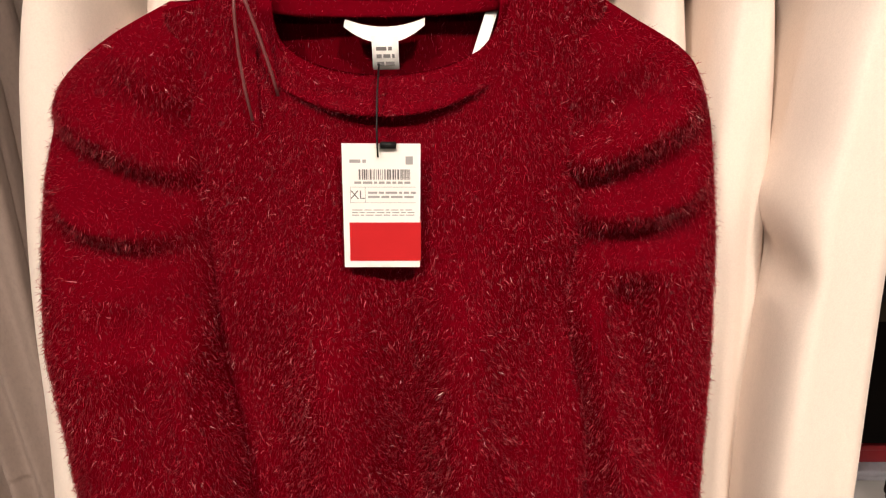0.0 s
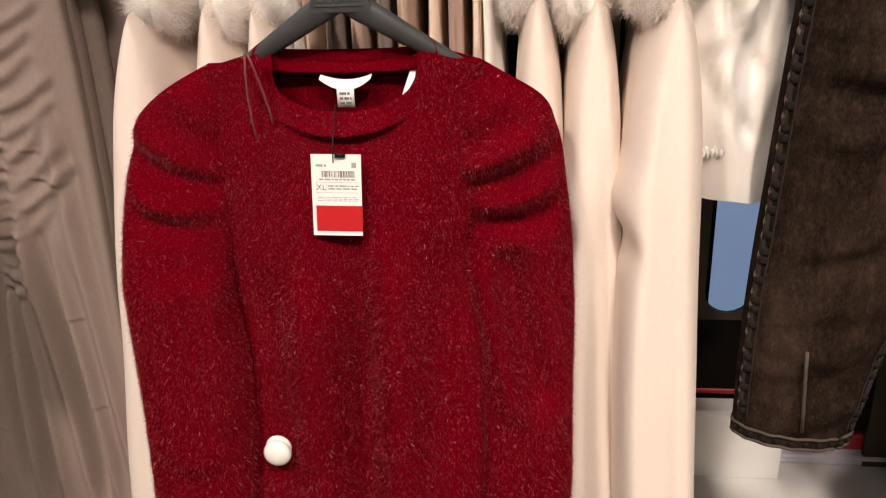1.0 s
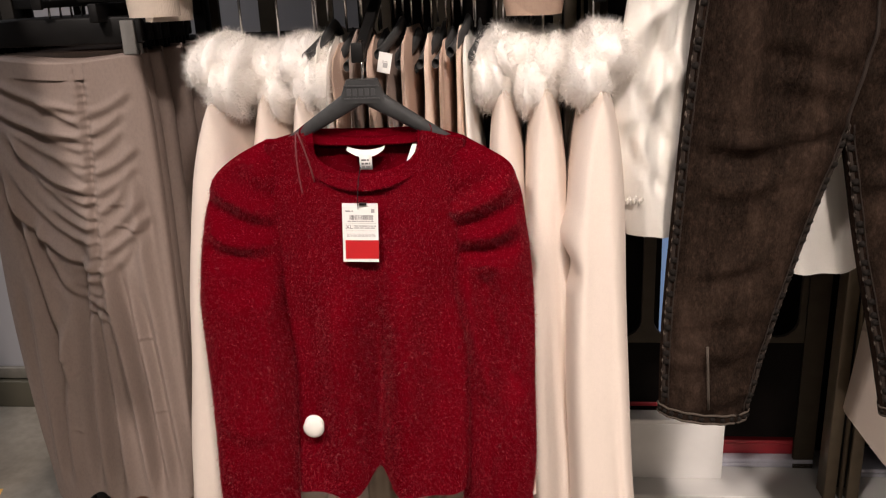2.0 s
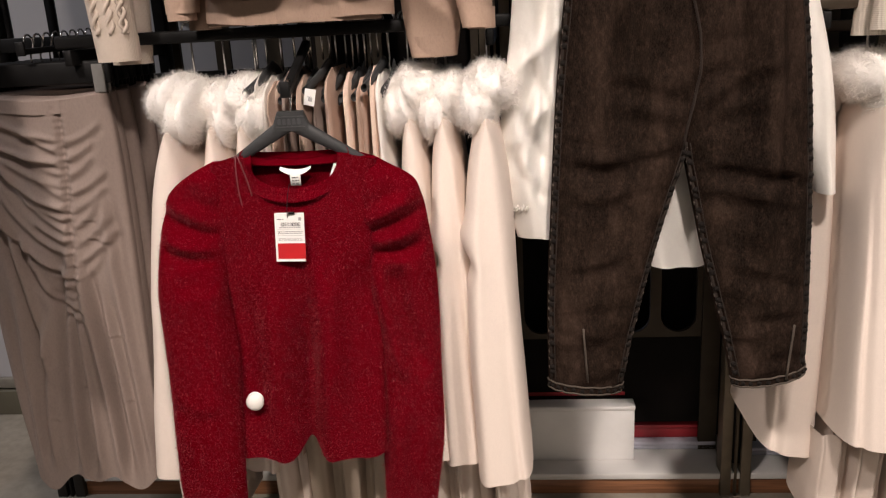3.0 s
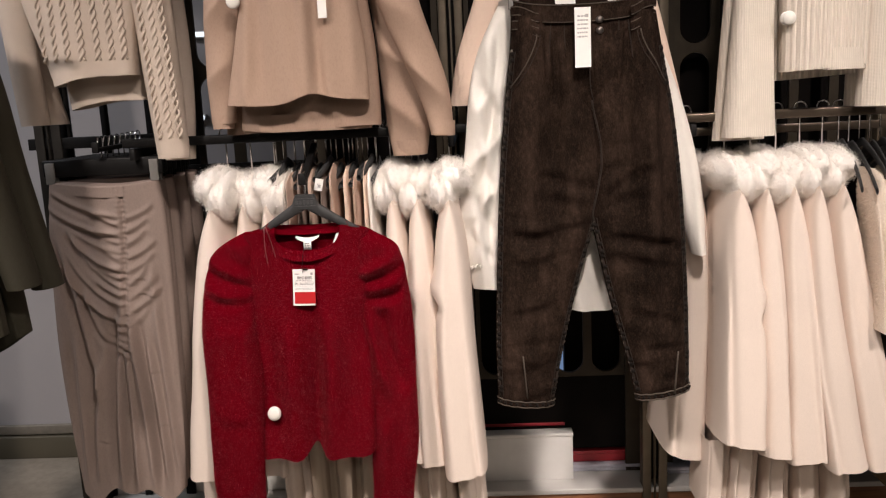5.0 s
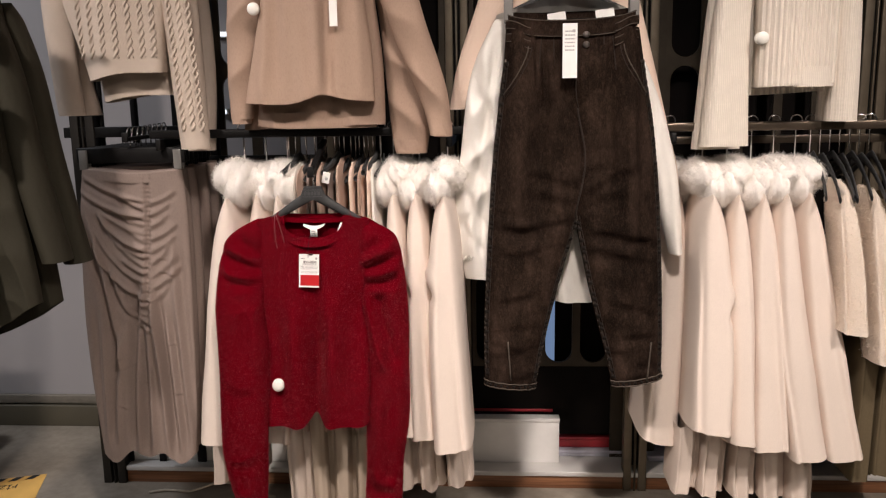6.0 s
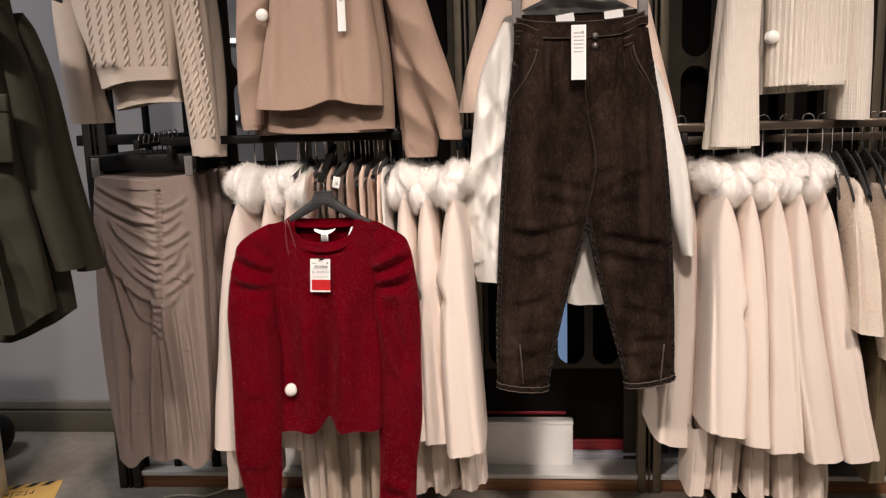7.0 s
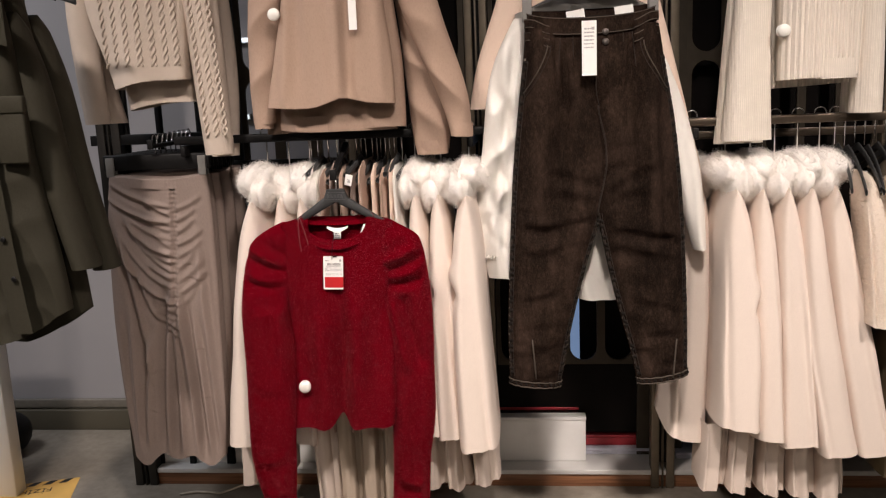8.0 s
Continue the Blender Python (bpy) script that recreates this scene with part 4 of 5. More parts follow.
        tab = part("belt_tab", grid(strap, 14, 7), DENIM, t, "short stitched belt tab")
        part("tab_stitch", join(*[rod([tuple(float(c) - (0.0012 if n == 1 else 0) for n, c in enumerate(strap(np.array(u), np.array(w)))) for u in np.linspace(0.02, 0.98, 10)], 0.0012, 5) for w in (0.10, 0.90)]), DENIM_WORN, tab)
    for s, x in ((-1, 0.512), (1, 0.748)):
        pts = [(x + s * 0.068 * k ** 1.5, 1.458 - 0.125 * k) for k in np.linspace(0, 1, 12)]
        pk = part("pocket_edge", line(pts, 0.0017, 0.002), DENIM_WORN, t, "rubbed slanting pocket edge")
        part("pocket_stitch", line([(px - s * 0.008, pz - 0.004) for px, pz in pts], 0.0011, 0.001), DENIM_THREAD, pk)
    part("fly", patch((0.634, 0.668, 0.640, 0.662, 1.485, 1.33), 0.003), DENIM, t)
    part("fly_stitch", line([(0.630 + 0.010 * max(0, (1.36 - z) / 0.06) ** 2 if z > 1.30 else 0.640, z) for z in np.linspace(1.48, 1.30, 16)], 0.0014, 0.003), DENIM_THREAD, t)
    crotch = [(0.637 + 0.021 * math.sin(math.pi * min(1.0, (1.30 - z) / 0.27)) ** 1.3, z) for z in np.linspace(1.30, 1.01, 30)]
    part("crotch_seam", line(crotch, 0.0026, 0.0012), DENIM_THREAD, t, "curved centre seam")
    for z in (1.482, 1.458):
        part("button", ball(0.655, surf(0.655, z, 0.008), z, 0.0085, 0.004, 0.0085, 12), plain("dull_metal_button", (0.14, 0.12, 0.11), 0.4, 0.8), t, "dull metal button")
    for x, lean in ((0.545, -0.1), (0.575, 0.0), (0.700, 0.0), (0.722, 0.1)):
        part("pleat_seam", line([(x + lean * 0.08 * k, 1.480 - 0.085 * k) for k in np.linspace(0, 1, 7)], 0.0015, 0.001), DENIM_THREAD, t)


def card_tag(x, y, z, w, h, tilt, label):
    t = thing("price_tag", (x, y, z - h), label, "price tag", "price tags")
    m = Matrix.Translation((x, y, z - h / 2)) @ Matrix.Rotation(radians(tilt), 4, "Y")
    part("card", turned(box(-w / 2, w / 2, -0.0006, 0.0006, -h / 2, h / 2), m), CARD, t, "", False)
    part("print", turned(join(bars(-w / 2 + 0.006, w / 2 - 0.006, 0, h / 2 - 0.012, -0.0006, 6, 9, 0.4), box(w / 2 - 0.012, w / 2 - 0.005, -0.0012, -0.0006, h / 2 - 0.022, h / 2 - 0.015)), m), plain("grey_ticket_print", (0.4, 0.39, 0.38), 0.7), t, "", False)
    return t


jeans()
for x0, x1, z0, z1 in ((0.690, 0.738, 1.512, 1.548), (0.565, 0.612, 1.520, 1.542)):
    t = thing("paper_label", ((x0 + x1) / 2, 0.664, z0), "white paper label inside the jeans' waistband", "label", "paper labels")
    part("card", turned(box(x0, x1, 0.6635, 0.6645, z0, z1), Matrix.Translation((x0, 0, z0)) @ Matrix.Rotation(radians(-8), 4, "Y") @ Matrix.Translation((-x0, 0, -z0))), CARD, t, "", False)
clip_hanger(0.62, 0.63, 1.585, 0.36, "black clip hanger with clear clips holding jeans", 2.06, 0.0, None, 0.045)
card_tag(0.612, 0.548, 1.508, 0.036, 0.132, 0, "long white paper ticket hung on the jeans' waistband")
faceout(0.62, 0.60, 0.76, 2.050, 2.055)


# ---- skirts on the arm ----
def skirt(dy, dx, front, seed):
    t = thing("draped_skirt", (-0.63 + dx, 0.78 + dy, 0.27), "taupe jersey midi skirt ruched down a centre seam" if front else "taupe jersey midi skirt hanging behind the front one", "skirt", "taupe skirts")
    y = 0.78 + dy
    left = key((0.25, -0.792), (0.45, -0.806), (0.70, -0.812), (0.86, -0.806), (1.05, -0.792), (1.16, -0.776))
    right = key((0.25, -0.500), (0.45, -0.487), (0.70, -0.478), (0.86, -0.474), (1.05, -0.474), (1.16, -0.480))
    n = waves(seed, 16, 45)
    seam = key((0.25, -0.60), (0.6, -0.605), (0.85, -0.598), (1.0, -0.582), (1.16, -0.578))

    def hem(x):
        return 0.262 + 0.012 * np.sin(28 * x + seed) + 0.012 * np.sin(61 * x)

    swags = [(-0.775 + 0.006 * k + 0.03 * math.sin(5 * k), 1.125 - 0.031 * k + 0.012 * math.sin(3.7 * k), -0.590, 1.058 - 0.050 * k, -0.010 - 0.0030 * k, 0.9 + 0.5 * math.sin(2.4 * k)) for k in range(9)]
    swags += [(-0.665 + 0.015 * math.sin(4 * k), 1.075 - 0.047 * k, -0.590, 1.036 - 0.050 * k, -0.006, 0.7 + 0.3 * math.cos(1.9 * k)) for k in range(8)]
    swags += [(-0.586, 1.050 - 0.037 * k, -0.500 - 0.03 * math.sin(2.2 * k) ** 2, 1.090 - 0.032 * k, -0.006, 0.55 + 0.3 * math.sin(3.1 * k)) for k in range(9)]
    drape = strokes(swags, 0.0074, 0.0088, 1.0)
    tails = strokes([(-0.770, 1.00, -0.700, 0.52, 0.012, 1.1), (-0.690, 0.66, -0.735, 0.30, -0.006, 0.9), (-0.612, 0.80, -0.668, 0.28, -0.010, 1.3), (-0.606, 0.74, -0.625, 0.27, 0.0, 1.0),
                     (-0.575, 0.27, -0.596, 0.78, -0.006, 1.3), (-0.535, 0.28, -0.560, 0.72, -0.004, 0.9), (-0.505, 0.27, -0.520, 0.95, 0.004, 0.8), (-0.755, 0.72, -0.768, 0.30, 0.0, 0.7)], 0.0105, 0.0145, 1.2)
    nicks = strokes([(-0.73, 0.615, -0.69, 0.575, 0, 1), (-0.70, 0.545, -0.655, 0.560, 0, 0.8), (-0.56, 0.625, -0.515, 0.610, 0, 0.9), (-0.56, 0.845, -0.51, 0.832, 0, 1.0), (-0.565, 0.885, -0.535, 0.880, 0, 0.7),
                     (-0.72, 0.43, -0.69, 0.415, 0, 0.7), (-0.64, 0.50, -0.61, 0.49, 0, 0.7), (-0.55, 0.47, -0.51, 0.455, 0, 0.7)], 0.0035, 0.0032, 0.9)

    def fold(x, z):
        a = np.abs(x - seam(z))
        tiny = 0.0018 * np.exp(-(a / 0.013) ** 2) * np.sin(2 * np.pi * z / 0.014 + 2 * n(z, x)) * np.clip((z - 0.62) / 0.1, 0, 1)
        seam_line = -0.012 * np.exp(-(a / 0.007) ** 2) * np.clip((z - 0.40) / 0.2, 0, 1) + 0.006 * np.exp(-(a / 0.03) ** 2) * np.clip((z - 0.5) / 0.2, 0, 1)
        wobble = 0.012 * n(0.8 * x, 0.6 * z)
        return drape(x, z + wobble) + tails(x + 0.3 * wobble, z) + nicks(x, z) + tiny + seam_line + 0.0025 * n(x * 2, z * 1.5)
    geo = panels(left, right, lambda x: 1.146 - 0.014 * np.exp(-((x + 0.60) / 0.12) ** 2) + 0 * x, lambda x: 1.150 + 0 * x, hem, y, lambda z: 0.030 + 0 * z, fold if front else (lambda x, z: 0.012 * np.sin(40 * x + seed) * np.clip((1.0 - z) / 0.5, 0, 1) + 0.003 * n(x, z)), 150 if front else 50, 260 if front else 40)
    v, f = geo
    v[:, 0] += dx
    part("body", (v, f), TAUPE, t)
    w = grid(lambda u, q: (-0.777 + dx + 0.298 * u, y + 0.012 - (0.030 * np.sin(np.pi * u) ** 0.6 + 0.017) * np.clip(q * 7, 0, 1) ** 0.5, 1.153 - 0.034 * q - 0.014 * np.exp(-((-0.777 + 0.298 * u + 0.60) / 0.12) ** 2)), 40, 14)
    part("waistband", w, TAUPE, t)


for i in range(8):
    skirt(0.036 * i, 0.004 * i * (-1) ** i, i == 0, i + 1)
    clip_hanger(-0.63, 0.78 + 0.036 * i, 1.165, 0.325 if i == 0 else 0.29, "black clip hanger holding a taupe skirt", 1.25 + 0.001 * i, 0.0, None if i == 0 else BLACK)
faceout(-0.63, 0.75, 1.12, 1.236, 1.240, "black steel arm carrying the skirts' hangers")


# ---- coats with fur collars ----
def coat(x_top, x_bot, half_bot, y_front, z_top, z_bot, seed, collar=True, side=1, mat=CREAM, label="cream wool coat with a fluffy fur collar", name="fur_collar_coat", group="cream coats", span=0.34, slit=0.0):
    """A cape-like coat seen on its edge: a narrow shoulder that flares down to a flat hem."""
    t = thing(name, (x_bot, y_front + 0.2, z_bot), label, "coat", group)
    n = waves(seed, 3, 7)
    r = np.random.RandomState(seed)
    ph, tuck = r.uniform(0, 6.28), r.uniform(-0.5, 0.5)

    def f(u, v):
        a = 2 * np.pi * u
        c, s = np.cos(a), np.sin(a)
        z = z_top + (z_bot - z_top) * v
        x0 = x_top + (x_bot - x_top) * v ** 1.15
        hw = half_bot * (0.10 + 0.62 * (1 - np.exp(-v / 0.10)) + 0.28 * v) * np.sqrt(np.clip(v / 0.02, 0.02, 1))
        e = 0.72 - 0.22 * np.clip(v / 0.5, 0, 1)
        x = x0 + hw * boxy(c, e) * (1 + 0.07 * n(v * 2.2, s + seed))
        slack = np.clip((v - 0.05) / 0.5, 0, 1)
        soft = 0.007 * np.sin(3.6 * c + ph + 1.2 * v) * slack + 0.010 * np.exp(-((c - tuck - 0.35 * (v - 0.5)) / 0.16) ** 2) * slack
        bow = 0.010 * np.sin(np.pi * np.clip(v, 0, 1)) * math.sin(ph)
        yy = y_front + span / 2 - (span / 2) * boxy(s, e) * (0.80 + 0.20 * v) + soft * np.clip(s, 0, 1)
        if slit:
            # the edge of an arm opening turns out a little
            x = x + np.sign(slit) * 0.012 * np.exp(-((z - abs(slit)) / 0.030) ** 2) * np.clip(np.sign(slit) * c, 0, 1)
            x = x - np.sign(slit) * 0.010 * np.exp(-((z - abs(slit) + 0.055) / 0.022) ** 2) * np.clip(np.sign(slit) * c, 0, 1)
        drop = 0.028 * np.clip(s, 0, 1) ** 2 * np.clip(1 - v / 0.20, 0, 1)
        return x + bow, yy, z - drop + 0.005 * v ** 8 * np.sin(2 * a + seed)
    shell = grid(f, 96, 90, True)
    part("body", shell, mat, t)
    if mat is TWEED:
        tagged(part("boucle_loop", hairs([shell], 16000, 0.0050, 0.0014, (0, -0.1, -0.2), 0.7, seed, False, None, 0.8), TWEED_LOOP, t, "knobbly boucle surface"), kind="stuff")
    part("hem", grid(lambda u, v: tuple(q + d for q, d in zip(f(u, 0.972 + 0.028 * v), (0, -0.0016, -0.0008))), 96, 4, True), mat, t)
    if collar:
        lump, tuft = waves(seed + 5, 4, 11), waves(seed + 9, 14, 26)
        lift = 0.008 * math.sin(2.3 * seed)

        def lobe(cx, cy, cz, rx, ry, rz):
            def puff(u, v):
                a, q = 2 * np.pi * u, np.pi * (0.002 + 0.996 * v)
                k = 1 + 0.12 * lump(np.cos(a) * np.sin(q) * 2 + cx * 30, np.cos(q) * 2 + a * 0) + 0.025 * tuft(np.sin(a), q)
                return cx + rx * k * np.cos(a) * np.sin(q), cy + ry * k * np.sin(a) * np.sin(q), cz + rz * k * np.cos(q)
            return grid(puff, 36, 24, True)
        lobes = [lobe(x_top + side * 0.006, y_front + 0.160, z_top + 0.018 + lift, 0.052, 0.110, 0.046),
                 lobe(x_top - side * 0.016, y_front + 0.110, z_top - 0.012 + lift, 0.036, 0.070, 0.050)]
        c = part("fur_collar", join(*lobes), FUR_BASE, t, "fluffy pale fur collar")
        tagged(part("hair", hairs(lobes, 16000, 0.0145, 0.00050, (0, -0.1, -0.15), 0.9, seed, False, None, 0.6), FUR, c), kind="stuff")
    return t


def trousers(x, half, y, z_top, z_bot, mat, seed, label, group):
    t = thing("trousers", (x, y, z_bot), label, "trousers", group)
    n = waves(seed, 8, 20)
    for k in (-1, 1):
        def f(u, v, k=k):
            a = 2 * np.pi * u
            z = z_top + (z_bot - z_top) * v
            c = np.cos(a)
            pleat = 0.010 * np.exp(-((c - 0.2 * k) / 0.22) ** 2) + 0.004 * np.sin(7 * c + seed)
            return (x + k * half * 0.34 + half * 0.72 * boxy(c, 0.6) * (1 + 0.07 * n(v, a)) + 0.005 * np.sin(3 * v + seed),
                    y + k * 0.02 - 0.09 * boxy(np.sin(a), 0.6) + pleat * np.clip(np.sin(a), 0, 1), z + 0.003 * np.sin(a * 2 + seed))
        part("leg", grid(f, 56, 26, True), mat, t)
    return t


LEFT = [(-0.296, -0.362, 0.060), (-0.232, -0.270, 0.048), (-0.170, -0.200, 0.042), (0.146, 0.168, 0.044), (0.210, 0.228, 0.048), (0.291, 0.304, 0.058)]
for i, (xt, xb, hb) in enumerate(LEFT):
    right_side = xt > 0
    coat(xt, xb, hb, (0.56, 0.612, 0.60, 0.612, 0.60, 0.55)[i], 1.100, 0.395 - 0.01 * (i % 3), 20 + i, True, 1 if right_side else -1, slit=-0.86 if i in (4, 5) else 0.0)
    hanger(xt, 0.785, 1.105, 0.18, 90, "charcoal hanger carrying a cream coat", False, 1.258, 0.03)
for i, x in enumerate((0.235, 0.312, 0.16, -0.395, -0.33)):
    trousers(x, 0.036, 0.80, 0.41, 0.19 + 0.012 * (i % 2), CREAM_DARK, 60 + i, "cream wide trousers hanging among the coats", "cream trousers")

RIGHT = [(0.935, 0.905, 0.055, 0.74), (0.995, 1.015, 0.062, 0.585), (1.065, 1.100, 0.045, 0.60), (1.130, 1.180, 0.052, 0.60), (1.190, 1.285, 0.055, 0.60), (1.255, 1.385, 0.058, 0.62)]
for i, (xt, xb, hb, yf) in enumerate(RIGHT):
    coat(xt, xb, hb, yf, 1.092, (0.33, 0.420, 0.382, 0.362, 0.340, 0.335)[i], 40 + i, True, -1 if i < 2 else 1, slit=0.80 if i == 1 else 0.0)
    hanger(xt, yf + 0.18, 1.095, 0.18, 90, "charcoal hanger carrying a cream coat", False, 1.258, 0.03)
for i, x in enumerate((0.975, 1.055, 1.145, 1.225, 1.300)):
    trousers(x, 0.040, 0.80, 0.40, 0.195 - 0.008 * i, CREAM_DARK, 70 + i, "cream wide trousers hanging under the coats", "cream trousers")
for i, x in enumerate((1.325, 1.405)):
    coat(x, x + 0.050 + 0.02 * i, 0.036, 0.600, 1.105 - 0.02 * i, 0.70 - 0.09 * i, 90 + i, False, 1, TWEED, "short cream boucle tweed jacket", "tweed_jacket", "tweed jackets", 0.15)
for i in range(7):
    hanger(1.29 + 0.026 * i, 0.785, 1.150 - 0.006 * (i % 2), 0.36, 88 + 3 * (i % 3), "charcoal hanger on the rail", False, 1.258, 0.10, 0.007)
for i in range(4):
    trousers(1.47 + 0.06 * i, 0.040, 0.80, 1.05, 0.24 + 0.02 * i, BROWN_CLOTH, 95 + i, "dark olive-brown trousers on the rail", "brown trousers")


# ---- pale garments crowded in the middle of the rail ----
def slim_garment(x, half, y, z_top, z_bot, mat, seed, label, lean=0.0, name="blouse"):
    t = thing(name, (x, y, z_bot), label, "blouse", "garments in the middle of the rail")
    n = waves(seed, 9, 24)

    def f(u, v):
        a = 2 * np.pi * u
        z = z_top + (z_bot - z_top) * v
        hw = half * (0.35 + 0.65 * np.clip(v / 0.3, 0, 1) ** 0.6) * np.sqrt(np.clip(v / 0.03, 0.05, 1))
        return x + lean * (v - 0.5) * 0.4 + hw * np.cos(a) * (1 + 0.25 * n(v, a)), y - (0.135 + 0.03 * v) * np.sin(a) * np.sqrt(np.clip(v / 0.05 + 0.25, 0, 1)) + 0.02 * n(a, v), z + 0 * a
    part("body", grid(f, 28, 36, True), mat, t)
    return t


MIDDLE = [(-0.165, 0.013, WHITE, -0.12), (-0.145, 0.013, WHITE, -0.12), (-0.115, 0.013, BLUSH, 0), (-0.088, 0.010, TAUPE, 0), (-0.06, 0.014, BLUSH, 0), (-0.032, 0.012, TAUPE, 0),
          (-0.005, 0.014, BLUSH, 0), (0.028, 0.014, PINK, 0), (0.052, 0.014, BLUSH, 0), (0.078, 0.012, PINK, 0), (0.100, 0.014, WHITE, 0.06)]
for i, (x, h, mat, lean) in enumerate(MIDDLE):
    what = {WHITE: "white blouse on a hanger in the crowded rail", BLUSH: "dusty blush dress on a hanger in the crowded rail", TAUPE: "taupe dress on a hanger in the crowded rail", PINK: "pale pink blouse with a tied neck on the rail"}[mat]
    slim_garment(x, h, 0.80, 1.172 - 0.010 * (i % 3), 0.40, mat, 110 + i, what, lean, "blouse")
    hanger(x, 0.785, 1.165 if i % 4 == 1 else 1.146, 0.26 if i % 4 == 1 else 0.2, 90, "charcoal hanger on the crowded rail", False, 1.258, 0.04)
for i in range(4):
    trousers(-0.140 + 0.066 * i, 0.034, 0.72, 0.6, 0.06 + 0.012 * (i % 2), TAUPE_LEG if i else CREAM_DARK, 130 + i, "taupe wide trousers hanging low on the rail", "taupe trousers")



for i in range(11):
    hanger(-0.118 + 0.031 * i + 0.006 * math.sin(5 * i), 0.80, 1.150 + 0.008 * math.sin(3 * i), 0.16, 90 + 4 * math.sin(2 * i), "thin charcoal hanger on the crowded rail", False, 1.258, 0.05, 0.006)
card_tag(-0.028, 0.628, 1.142, 0.020, 0.030, 12, "small white ticket on a blush dress in the rail")


# ---- tops that face forward ----
def top(name, label, y, left, right, hem, neck_z, mid, sleeves, mat, deep=0.045, fold=None, category="jumper", n=70, parts=None):
    t = thing(name, (mid, y, 1.2), label, category)

    def shoulder(x):
        return neck_z - 0.28 * np.abs(x - mid)
    body = panels(left, right, shoulder, shoulder, hem, y, lambda z: deep + 0 * z, fold, n, n)
    part("body", body, mat, t)
    for s in sleeves:
        path, half, z0, z1, sy, sd = s[:6]
        g = sleeve(path, half, lambda z, sd=sd: sd + 0 * z, z0, z1, s[6] if len(s) > 6 else None, 48, 80, y + sy, 0.05)
        part("sleeve", g, mat, t)
    return t


def band(name, x0, x1, z0, z1, y, mat, parent, deep=0.03, slope=0.0):
    """A ribbed cuff or waistband: an oval sleeve of upright ribs."""
    def f(u, v):
        a = 2 * np.pi * u
        c = (x0 + x1) / 2
        r = (x1 - x0) / 2 * (1 + 0.008 * np.sin(70 * a))
        x = c + r * np.cos(a)
        return x, y - deep * np.sin(a) * (1 + 0.02 * np.sin(70 * a)), z0 + (z1 - z0) * v + slope * (x - c)
    return part(name, grid(f, 160, 5, True), mat, parent)


def cable(x, z0, z1, y, mat, parent, r=0.0036, slope=0.0):
    """One twisted knitted cable: two strands winding round each other."""
    gs = []
    for ph in (0, math.pi):
        pts = []
        k = 0
        z = z0
        while z < z1:
            a = 2 * math.pi * z / 0.045 + ph
            pts.append((x + slope * (z - z0) + 0.0062 * math.sin(a), y(z) + 0.0005 - 0.0024 * math.cos(a), z))
            z += 0.0045
        gs.append(rod(pts, r, 6))
    return part("cable", join(*gs), mat, parent, "raised twisted cable")


# camel sweatshirts, one behind the other
soft = waves(31, 10, 26)
flap = strokes([(-0.022, 1.33, -0.016, 1.85, 0.004, 1.3), (-0.15, 1.75, -0.175, 1.34, 0, 0.7), (0.085, 1.34, 0.075, 1.80, 0, 0.6), (-0.10, 1.70, -0.115, 1.36, 0, 0.5)], 0.014, 0.012, 1.3)
